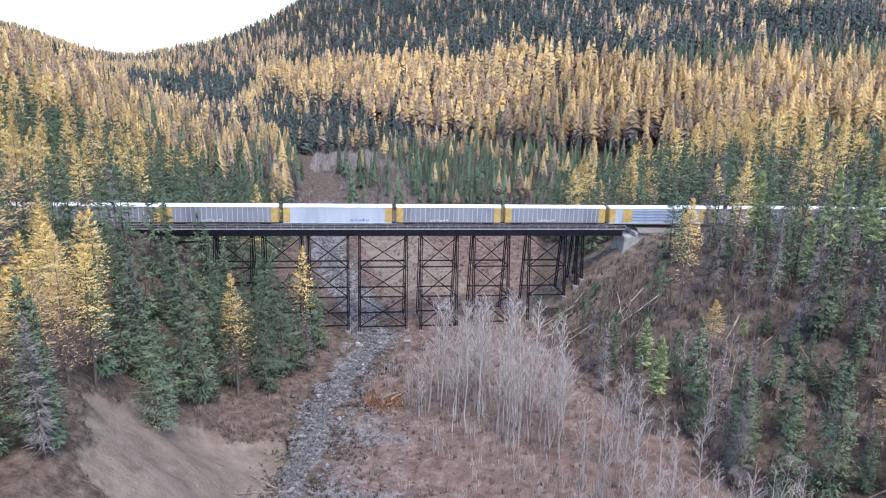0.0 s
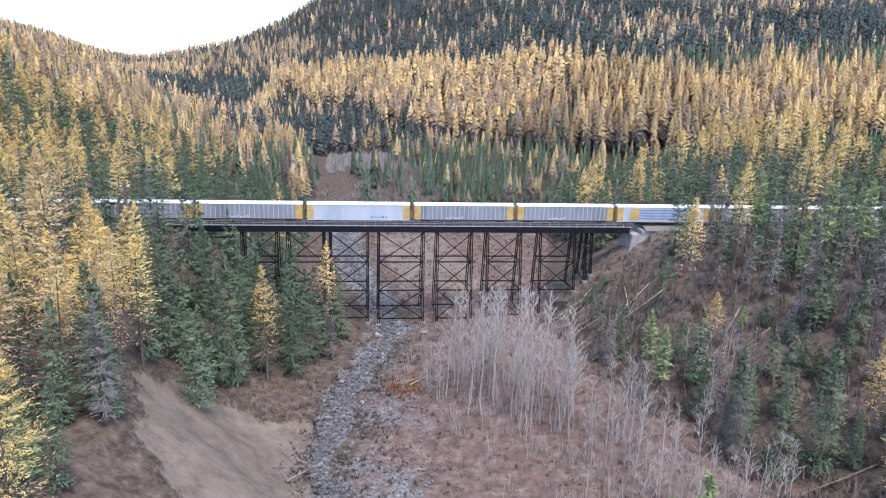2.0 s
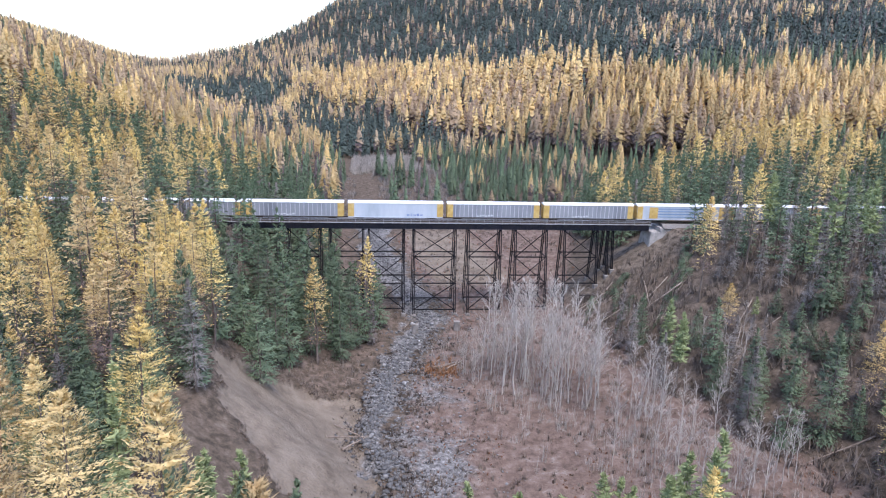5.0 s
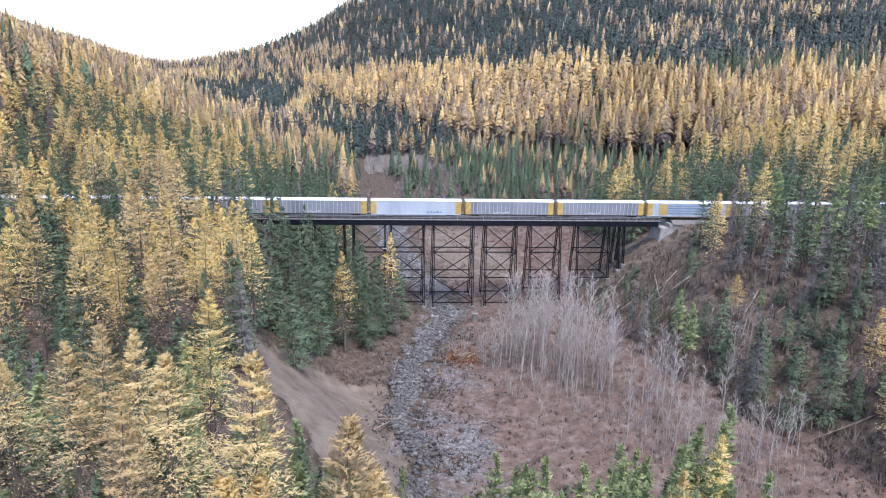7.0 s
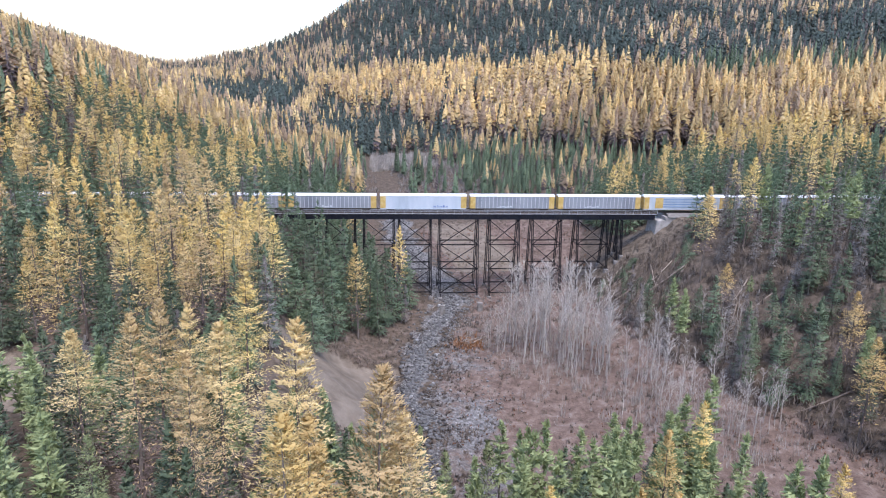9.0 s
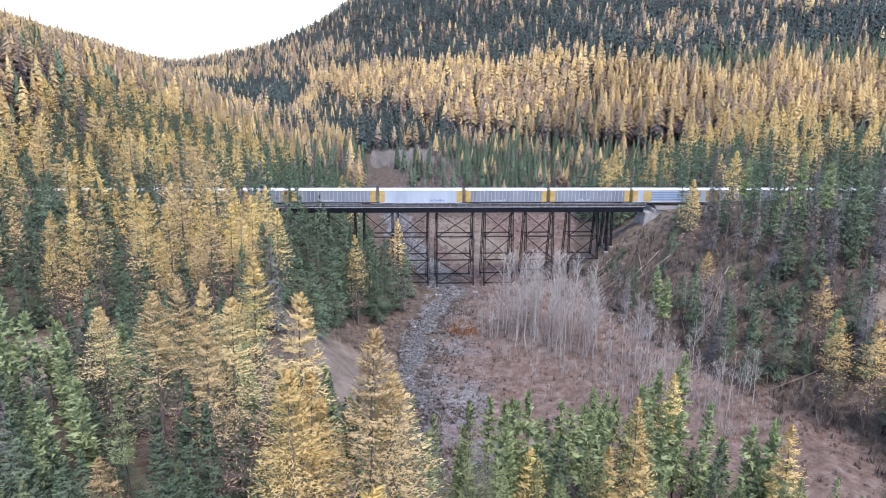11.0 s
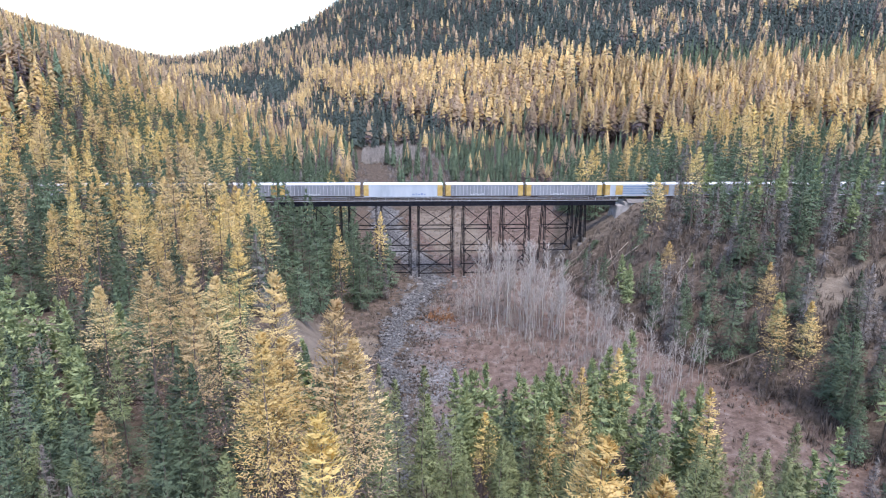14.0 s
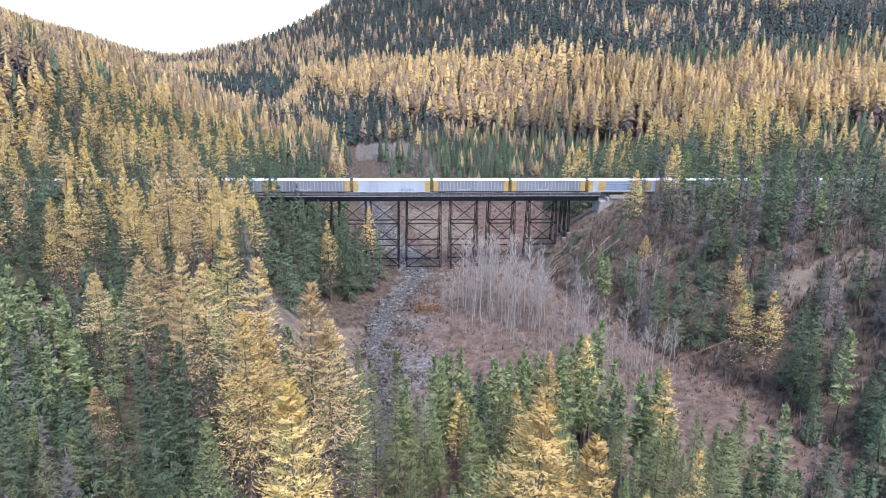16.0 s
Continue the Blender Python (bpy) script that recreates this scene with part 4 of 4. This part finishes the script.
def close_stand(name, label, kind, seed):
    """Trees past counting that stand close: boughs of needle sprays round a bole."""
    trees = [(x, y, h) for x, y, k, h in rest if k == kind]
    if not trees:
        return
    r = np.random.RandomState(seed)
    H, R, base, droop, knee, mat, r0, stubs = KINDS[kind]
    shapes = []
    for i in range(6):
        crown, u = crown_points(seed * 10 + i, H, R * (0.85 + 0.3 * r.rand()), base * (0.7 + 0.8 * r.rand()), 84, 6, 1.15, droop, knee, 0.06 if kind == "grey_conifer" else 0.24)
        bole = np.array([[(-r0 * math.cos(a), -r0 * math.sin(a), -0.5), (r0 * math.cos(a), r0 * math.sin(a), -0.5), (0, 0, H * 0.9)] for a in (0, 1.05, 2.1)]).reshape(-1, 3)
        # low larch boughs take the bark brown, for bareness and painted crown shade
        shapes.append((np.concatenate([crown, bole]), np.r_[(r.rand(len(u)) > np.clip((u - 0.25) / 0.35, 0.05, 1)) if "larch" in kind else np.zeros(len(u)), np.ones(3)]))
    vs, lows, tones = [], [], []
    for x, y, h in trees:
        sh, low = shapes[r.randint(6)]
        a, s = r.rand() * 6.283, h / H
        c, d, w = math.cos(a), math.sin(a), s ** 0.6
        vs.append(np.stack([x + (sh[:, 0] * c - sh[:, 1] * d) * w, y + (sh[:, 0] * d + sh[:, 1] * c) * w, gz(x, y) + sh[:, 2] * s], 1))
        lows.append(low)
        tones.append(np.full(len(sh), r.rand()))
    me = tri_mesh(name, np.concatenate(vs), mat, np.concatenate(tones), second=(M_bark, np.concatenate(lows)))
    tagged(new(name, me), label, "forest", kind="stuff")


close_stand("golden_larch_cluster", "golden larches standing close together on the terrace", "larch_tree", 21)
close_stand("pale_larch_cluster", "pale larches standing close together on the terrace", "faded_larch_tree", 22)
close_stand("spruce_cluster", "dark green spruces standing close together on the banks", "spruce_tree", 23)
close_stand("pine_cluster", "light green pines standing close together by the stream", "pine_tree", 24)
close_stand("dead_conifer_cluster", "grey dead conifers standing close on the slope", "grey_conifer", 25)
rf = random.Random(5)


def gold_line(x):
    """How high up the mountain the golden stand reaches."""
    return np.interp(x, [-200, -92, 5, 109, 185, 227, 293, 500], [2, 16, 27, 33, 36, 31, 29, 31])


y = -30.0
while y < 1330:
    d = y + 200
    gap = 6.4 if d < 420 else (6.0 if d < 780 else (7.6 if d < 1080 else 9.5))
    half_l, half_r = 0.7 * d + 30, 0.86 * d + 30
    x = -half_l
    while x < half_r:
        px, py = x + rf.uniform(-0.48, 0.48) * gap, y + rf.uniform(-0.48, 0.48) * gap
        x += gap
        if -135 < px < 175 and py < 105 or abs(py) < 7:
            continue
        if py < 215 and -30 < px < 70 and py < 112:
            continue
        # clearing behind the bridge
        clear = abs(px - 2) < 26 + 6 * math.sin(py) and 225 < py < 300
        river = abs(px - float(river_x(py))) < 10 and py < 300
        if clear or river or (py < 225 and -20 < px < 40 and rf.random() < 0.75):
            continue
        up = py - float(foot_y(px))
        left = px < float(river_x(py)) - 12 and up < 0
        g = float(ground(px, py))
        if (g - 44) / math.hypot(px, py + 200) > 0.135 or py > 1250 and px > 0:
            continue
        v = rf.random()
        patch = math.sin(px * 0.023 + 1.7 * math.sin(py * 0.011)) * math.cos(py * 0.019 + px * 0.007)
        fine = math.sin(px * 0.09 + 2 * math.sin(py * 0.05)) * math.cos(py * 0.083 + px * 0.03)
        bare, pale = 0.03, 0.3
        if left and py < 340:
            p_larch, bare = (0.6 if px < -95 else 0.4) + 0.2 * patch + 0.3 * fine, 0.35
            h = rf.uniform(17, 25)
        elif px < -92 and py < 700 and g < 12:
            p_larch = 0.05
            h = rf.uniform(16, 24)
        elif left:
            p_larch = 0.62 + 0.3 * patch
            h = rf.uniform(15, 22)
        elif up < 22:
            p_larch = 0.2 + 0.15 * patch + 0.15 * fine
            h = rf.uniform(9, 19) if px > 20 else rf.uniform(14, 22)
        elif g < gold_line(px) + 5 * patch + 4 * fine and px > -110:
            high = (g + 18) / (float(gold_line(px)) + 18)
            p_larch, pale = 0.74 + 0.35 * high + 0.15 * fine, 0.55 - 0.4 * high
            h = rf.uniform(20, 27)
        else:
            p_larch = 0.1 + 0.08 * patch + (0.3 if px < -60 and g < 60 else 0) + 0.12 * fine
            bare, pale = 0.12 + 0.3 * float(step(60, 110, g)) * float(step(150, 420, px)) + 0.1 * max(0, patch), 0.7
            h = rf.uniform(15, 23)
        near = near_rest if d < 480 else groups
        if v < p_larch:
            near["pale" if rf.random() < pale else "larch"].append((px, py, h))
        elif rf.random() < bare:
            near["bare"].append((px, py, h * 0.9))
        else:
            near["spruce"].append((px, py, h * rf.uniform(0.7, 1.0)))
    y += gap * 0.9
forest("golden_larch_forest", "far hillside stand of golden larches", groups["larch"], M_larch_hazed, 52, "larch", 1)
forest("pale_larch_forest", "far hillside stand of pale straw-coloured larches", groups["pale"], M_pale_far, 52, "larch", 2)
forest("dark_conifer_forest", "far hillside stand of dark green conifers", groups["spruce"], M_spruce_hazed, 30, "spruce", 3)
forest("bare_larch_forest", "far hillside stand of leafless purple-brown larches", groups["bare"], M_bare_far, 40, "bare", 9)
forest("golden_larch_stand", "golden larches crowding the valley side", near_rest["larch"], M_larch_hazed, 190, "larch", 4)
forest("pale_larch_stand", "pale larches crowding the valley side", near_rest["pale"], M_pale_far, 190, "larch", 5)
forest("dark_conifer_stand", "dark conifers crowding the valley side", near_rest["spruce"], M_spruce_mid, 120, "spruce", 6)
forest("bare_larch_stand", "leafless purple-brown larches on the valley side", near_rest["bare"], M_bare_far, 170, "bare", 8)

# ---------- bare grey aspens on the floodplain ----------


def aspen_mesh(seed, H):
    r = np.random.RandomState(seed)
    trunk, twigs = [], []
    n = 7
    bend = r.randn(2) * 0.25
    pts = [np.array([bend[0] * (i / n) ** 2 * 2 + 0.12 * r.randn() * (i > 0), bend[1] * (i / n) ** 2 * 2 + 0.12 * r.randn() * (i > 0), H * i / n - (0.6 if i == 0 else 0)]) for i in range(n + 1)]
    r0 = H * 0.0062

    def limb(p, d, ln, rad, depth):
        q = p + d * ln
        (trunk if depth == 0 else twigs).append([*p, *q, rad, rad * 0.45])
        if depth < 2:
            for _ in range(3 if depth == 0 else 2):
                s = 0.3 + 0.7 * r.rand()
                e = d + r.randn(3) * 0.45
                e[2] += 0.25
                e /= np.linalg.norm(e)
                limb(p + d * ln * s, e, ln * (0.35 + 0.3 * r.rand()), rad * 0.55, depth + 1)

    for _ in range(20):
        u = 0.32 + 0.66 * r.rand()
        k = min(n - 1, int(u * n))
        p = pts[k] + (pts[k + 1] - pts[k]) * (u * n - k)
        a = r.rand() * 6.283
        d = np.array([math.cos(a) * 0.75, math.sin(a) * 0.75, 0.75 + 0.4 * r.rand()])
        d /= np.linalg.norm(d)
        limb(p, d, H * 0.2 * (1.15 - u) + 0.6, 0.035 + 0.02 * (1 - u), 0)
    v, f = stem(pts, [r0 * (1 - i / n) + 0.02 for i in range(n + 1)], 6)
    v2, f2 = tubes(trunk + twigs, 3)
    return tri_mesh("trunk", v, M_aspen, faces=f), tri_mesh("branchwork", v2, M_aspen, faces=f2)


ASPENS = [aspen_mesh(i + 40, 16.0) for i in range(7)]


def put_aspen(x, y, h):
    t = tagged(new("bare_aspen"), "leafless pale grey aspen on the reddish floodplain", "tree", "bare aspens")
    s = h / 16.0
    t.matrix_basis = Matrix.Translation((x, y, gz(x, y))) @ Euler((rt.gauss(0, 0.04), rt.gauss(0, 0.04), rt.uniform(0, 6.28))).to_matrix().to_4x4() @ Matrix.Diagonal((s, s, s, 1))
    a, b = ASPENS[rt.randrange(7)]
    part("trunk", a, None, t)
    tagged(part("branchwork", b, None, t), kind="stuff")


def grove(n, cx, cy, rx, ry, slant, lo, hi):
    for _ in range(n):
        a, q = rt.uniform(0, 6.28), math.sqrt(rt.random())
        y = cy + ry * q * math.sin(a)
        put_aspen(cx + rx * q * math.cos(a) - slant * (y - cy), y, rt.uniform(lo, hi))


grove(42, 33, -52, 11, 17, 0.35, 15, 25)
grove(24, 44, -68, 10, 15, 0.45, 11, 18)
grove(18, 56, -84, 8, 14, 0.35, 9, 15)
grove(10, 62, -98, 6, 6, 0, 8, 13)
grove(12, 46, -92, 8, 8, 0.3, 9, 15)
grove(9, 19, -46, 3, 6, 0, 7, 13)
grove(10, 72, -60, 5, 10, 0, 7, 12)
grove(10, 12, 265, 16, 20, 0, 9, 13)

# ---------- stones, logs and brush ----------


def stone_shape(seed):
    r = np.random.RandomState(seed)
    bm = bmesh.new()
    bmesh.ops.create_icosphere(bm, subdivisions=1, radius=0.5)
    for v in bm.verts:
        v.co *= r.uniform(0.7, 1.2)
        v.co.z *= 0.62
    v = np.array([p.co[:] for p in bm.verts])
    f = np.array([[p.index for p in q.verts] for q in bm.faces])
    bm.free()
    return v, f


STONES = [stone_shape(i) for i in range(6)]


def scatter_stones(name, label, n, where, lo, hi, seed):
    r = np.random.RandomState(seed)
    vs, fs, k = [], [], 0
    while k < n:
        x, y, ok = where(r)
        if not ok:
            continue
        v, f = STONES[r.randint(6)]
        s = lo + (hi - lo) * r.rand() ** 3
        a = r.rand() * 6.283
        c, d = math.cos(a), math.sin(a)
        e = s * (0.7 + 0.6 * r.rand())
        p = np.stack([x + v[:, 0] * c * s - v[:, 1] * d * e, y + v[:, 0] * d * s + v[:, 1] * c * e, gz(x, y) + v[:, 2] * s + 0.12 * s], 1)
        vs.append(p)
        fs.append(f + k * len(v))
        k += 1
    me = tri_mesh(name, np.concatenate(vs), M_stone, faces=np.concatenate(fs))
    return tagged(new(name, me), label, "stones", kind="stuff")


def in_bed(r):
    y = r.uniform(-130, 110)
    w = float(river_w(y)) * (0.8 + 0.3 * math.sin(y * 0.33) * math.sin(y * 0.71 + 1)) + 0.8
    x = float(river_x(y)) + 0.9 * math.sin(y * 0.21 + math.sin(y * 0.5)) + r.uniform(-1, 1) * abs(r.randn()) * w
    return x, y, True


def on_flood(r):
    y = r.uniform(-130, 60)
    x = float(river_x(y)) + float(river_w(y)) + r.rand() ** 2 * 20
    return x, y, True


scatter_stones("river_stones", "grey cobbles filling the dry stream bed", 8500, in_bed, 0.2, 1.25, 1)
scatter_stones("scattered_stones", "grey stones strewn over the floodplain", 4600, on_flood, 0.15, 0.75, 2)
rb = random.Random(8)
BOULDER = []
for i in range(4):
    v, f = stone_shape(50 + i)
    BOULDER.append(tri_mesh("boulder", v, M_stone, faces=f))
for i in range(45):
    y = rb.uniform(-110, 60)
    x = float(river_x(y)) + rb.uniform(-1, 1) * float(river_w(y))
    b = tagged(new("boulder", BOULDER[i % 4]), "rounded grey boulder lying in the stream bed", "boulder", "boulders in the stream bed")
    s = rb.uniform(0.9, 1.8)
    b.matrix_basis = Matrix.Translation((x, y, gz(x, y) + 0.2 * s)) @ Euler((0, 0, rb.uniform(0, 6.28))).to_matrix().to_4x4() @ Matrix.Diagonal((s, s * rb.uniform(0.7, 1), s, 1))


def log(x, y, yaw, ln, r0, tilt=0.0, lift=0.0, mat=None, label="weathered fallen log on the ground", roots=True):
    """A fallen trunk with broken branches and a root plate."""
    r = random.Random(int(x * 100 + y * 7))
    segs = []
    for _ in range(9):
        a = r.uniform(0.3, 0.95)
        q = r.uniform(0.4, 1.6)
        segs.append([a * ln, 0, 0, a * ln + q * 0.7, r.uniform(-1, 1) * q, abs(r.gauss(0, 0.6)) * q, 0.05, 0.015])
    thing = tagged(new("fallen_log"), label, "log", "fallen logs")
    h = gz(x, y) + r0 + lift
    thing.matrix_basis = Matrix.Translation((x, y, h)) @ Euler((0, -tilt, yaw)).to_matrix().to_4x4()
    v, f = stem([(i / 5 * ln, 0.1 * math.sin(i), 0) for i in range(6)], [r0 * (1 - 0.12 * i) for i in range(6)], 7)
    part("stem", tri_mesh("stem", v, mat or M_wood, faces=f), None, thing)
    v, f = tubes(segs, 4)
    tagged(part("branchwork", tri_mesh("branchwork", v, mat or M_wood, faces=f), None, thing), kind="stuff")
    if roots:
        rs = [[0, 0, 0, -0.3, math.cos(k) * r0 * 3.4, math.sin(k) * r0 * 3.0 + 0.2, 0.1, 0.03] for k in np.arange(0, 6.2, 0.7)]
        v, f = tubes(rs, 4)
        tagged(part("root_plate", tri_mesh("root_plate", v, mat or M_wood, faces=f), None, thing), kind="stuff")


def slope_angle(x, y, yaw, ln):
    return math.atan2(gz(x + math.cos(yaw) * ln, y + math.sin(yaw) * ln) - gz(x, y), ln)


# driftwood by the stream
for x, y, yaw, ln in ((-12, -72, 0.1, 9), (-6, -69, 2.4, 7), (-9, -75, 0.7, 6), (12, -42, 0.5, 7), (14, -43, 0.8, 6), (11, -41, 0.35, 8), (13, -44.5, 0.6, 7), (5, -15, 1.2, 4)):
    log(x, y, yaw, ln, rb.uniform(0.13, 0.25), slope_angle(x, y, yaw, ln), 0.1)
# felled trees on the slip below the abutment
for i in range(26):
    x, y = rb.uniform(56, 80), 0
    y = -8 - rb.random() * (6 + (x - 52) * 0.8)
    yaw = rb.gauss(3.75, 0.35)
    ln = rb.uniform(7, 13)
    log(x, y, yaw, ln, rb.uniform(0.12, 0.22), slope_angle(x, y, yaw, ln), rb.uniform(0.1, 0.7), None, "felled grey trunk lying down the slip below the abutment", False)
for i in range(16):
    x = rb.uniform(60, 96)
    y = rb.uniform(-100, -25)
    if x < float(slope_x(y)):
        continue
    yaw = rb.gauss(3.5, 0.6)
    ln = rb.uniform(7, 14)
    log(x, y, yaw, ln, rb.uniform(0.12, 0.22), slope_angle(x, y, yaw, ln), 0.1, None, "fallen trunk lying in the brush on the slope", False)


def felled_spruce(x, y, yaw, ln):
    t = tagged(new("felled_spruce"), "felled green spruce lying down the slip", "fallen tree", "felled spruces")
    tilt = slope_angle(x, y, yaw, ln)
    s = ln / 24.0
    (trunk, stubs), crown, low = tree_meshes("spruce_tree", rb.randrange(5), 1)
    t.matrix_basis = (Matrix.Translation((x, y, gz(x, y) + 0.5)) @ Euler((0, 0, yaw)).to_matrix().to_4x4() @ Euler((0, math.pi / 2 - tilt, 0)).to_matrix().to_4x4()
                      @ Matrix.Diagonal((s * 0.35, s * 0.8, s, 1)))
    part("trunk", trunk, None, t)
    part("crown", crown, None, t)


for i in range(13):
    x = rb.uniform(60, 84)
    y = -9 - rb.random() * (7 + (x - 58) * 0.85)
    felled_spruce(x, y, rb.gauss(3.8, 0.3), rb.uniform(9, 15))


def timber_crib(x, y):
    c = tagged(new("timber_crib"), "old dark timber crib wall at the foot of the slope", "crib wall")
    c.location = (x, y, gz(x, y) - 0.4)
    for i in range(7):
        bm = bevelled((0, 0, 0.25 + i * 0.46), (3.8, 0.4, 0.36), 0.04)
        part("timber", bm, M_tie, c)
    for s in (-1.5, 0, 1.5):
        for i in range(6):
            bm = bevelled((s, 0.9, 0.48 + i * 0.46), (0.34, 2.2, 0.34), 0.04)
            part("cross_timber", bm, M_tie, c)


timber_crib(57.5, -8.5)


def old_pier(x, y):
    p = tagged(new("old_pier_block"), "broken pale concrete pier block beside the stream", "concrete block", "old pier blocks")
    p.location = (x, y, gz(x, y))
    bm = bmesh.new()
    box(bm, (0, 0, 1.0), (1.9, 1.7, 3.0))
    for v in bm.verts:
        if v.co.z > 1:
            v.co.x *= 0.7
            v.co.y *= 0.7
    bmesh.ops.bevel(bm, geom=bm.edges[:], offset=0.15, segments=2, affect="EDGES")
    part("block", bm, M_footing, p)
    bm = bevelled((0, 0, 2.6), (1.6, 1.4, 0.25), 0.05)
    part("cap", bm, M_footing, p)


old_pier(8.0, -18)
old_pier(19.5, -16.5)


def brush(name, label, n, where, mat, lo, hi, seed, blades=14, thick=0.03, spread=0.75):
    """Low twiggy brush: thin triangles fanning up from each root."""
    r = np.random.RandomState(seed)
    P = []
    while len(P) < n:
        x, y = where(r)
        if x is not None:
            P.append((x, y))
    P = np.array(P)
    z = ground(P[:, 0], P[:, 1])
    h = lo + (hi - lo) * r.rand(n) ** 2
    a = r.rand(n, blades) * 6.283
    sp = r.rand(n, blades) * spread
    hh = h[:, None] * (0.5 + 0.5 * r.rand(n, blades))
    root = np.stack([P[:, 0:1] + 0.15 * r.randn(n, blades) * h[:, None], P[:, 1:2] + 0.15 * r.randn(n, blades) * h[:, None], z[:, None] - 0.1 + 0 * a], 2)
    tip = root + np.stack([np.cos(a) * sp * hh, np.sin(a) * sp * hh, hh], 2)
    w = np.stack([-np.sin(a), np.cos(a), 0 * a], 2) * (0.03 + thick * h[:, None, None])
    v = np.stack([root - w, root + w, tip], 2).reshape(-1, 3)
    return tagged(new(name, tri_mesh(name, v, mat)), label, "brush", kind="stuff")


def flood_spot(r):
    y = r.uniform(-150, 90)
    x = r.uniform(-20, 85)
    dr = x - float(river_x(y)) - float(river_w(y))
    return (x, y) if dr > 1 and x < float(slope_x(y)) + 4 else (None, None)


def rusty_spot(r):
    x, y = flood_spot(r)
    return (x, y) if x is not None and math.sin(x * 0.19 + 1.5 * math.sin(y * 0.11)) + math.cos(y * 0.16 + x * 0.05) > 0.55 else (None, None)


def slope_spot(r):
    y = r.uniform(-170, 0)
    x = r.uniform(50, 140)
    return (x, y) if x > float(slope_x(y)) - 4 and abs(y) > 5 else (None, None)


def bank_spot(r):
    y = r.uniform(-60, 30)
    x = r.uniform(-50, 4)
    dl = float(river_x(y)) - float(river_w(y)) - x
    return (x, y) if dl > 3 and float(slump(x, y)) < 0.3 else (None, None)


def clearing_spot(r):
    return r.uniform(-18, 36), r.uniform(225, 300)


def lip_spot(r):
    y = r.uniform(-105, -52)
    x = r.uniform(-42, -10)
    s = float(slump(x, y))
    return (x, y) if 0.02 < s < 0.6 else (None, None)


brush("floodplain_brush", "low reddish-brown leafless brush over the floodplain", 4200, flood_spot, M_shrub, 0.3, 1.7, 21)
brush("slope_brush", "brown leafless brush under the conifers on the slope", 4200, slope_spot, M_shrub, 0.8, 4.2, 22)
brush("bank_brush", "brown dry brush along the wooded bank", 1500, bank_spot, M_shrub, 0.4, 2.2, 23)
brush("rusty_brush", "rust-red dead bracken in patches on the floodplain", 2200, rusty_spot, M_rust, 0.2, 0.7, 24)
brush("clearing_brush", "grey-brown leafless thicket in the far clearing", 1500, clearing_spot, M_thicket, 1.5, 5.5, 25)
brush("lip_grass", "dry pale grass hanging over the lip of the slip", 500, lip_spot, M_wood, 0.3, 0.9, 26)


def grove_spot(r):
    y = r.uniform(-108, -22)
    x = 30 - 0.42 * (y + 48) + r.randn() * 9
    dr = x - float(river_x(y)) - float(river_w(y))
    return (x, y) if dr > 5 and x < float(slope_x(y)) + 10 else (None, None)


brush("sapling_thicket", "thin grey leafless saplings between the aspens", 380, grove_spot, M_thicket, 1.5, 6.0, 27, 12, 0.003, 0.5)


def pile_spot(r):
    return 13 + r.randn() * 2.2, -42.5 + r.randn() * 2.6


brush("brush_pile", "rust-brown heap of flood-swept brush beside the stream", 260, pile_spot, M_rust, 0.5, 1.5, 28)


def debris_spot(r):
    y = r.uniform(-112, -15)
    x = float(river_x(y)) + float(river_w(y)) - 1.5 + abs(r.randn()) * 6
    return (x, y) if math.sin(x * 0.5 + y * 0.23) + math.sin(y * 0.41) > -0.3 else (None, None)


brush("flood_debris", "dark brown flood debris strewn beside the stream", 1500, debris_spot, M_debris, 0.2, 1.0, 30, 12, 0.05, 1.6)


def shore_spot(r):
    y = r.uniform(-100, -30)
    return float(river_x(y)) - float(river_w(y)) + r.randn() * 1.6, y


brush("bank_debris", "dark matted roots and sticks along the cut bank", 520, shore_spot, M_debris, 0.2, 0.9, 31, 12, 0.05, 1.6)


def valley_spot(r):
    y = r.uniform(112, 225)
    x = r.uniform(-30, 60)
    return (x, y) if abs(x - float(river_x(y))) > 6 else (None, None)


brush("valley_thicket", "grey-brown leafless thicket on the valley floor behind the bridge", 1300, valley_spot, M_thicket, 1.2, 4.5, 29)
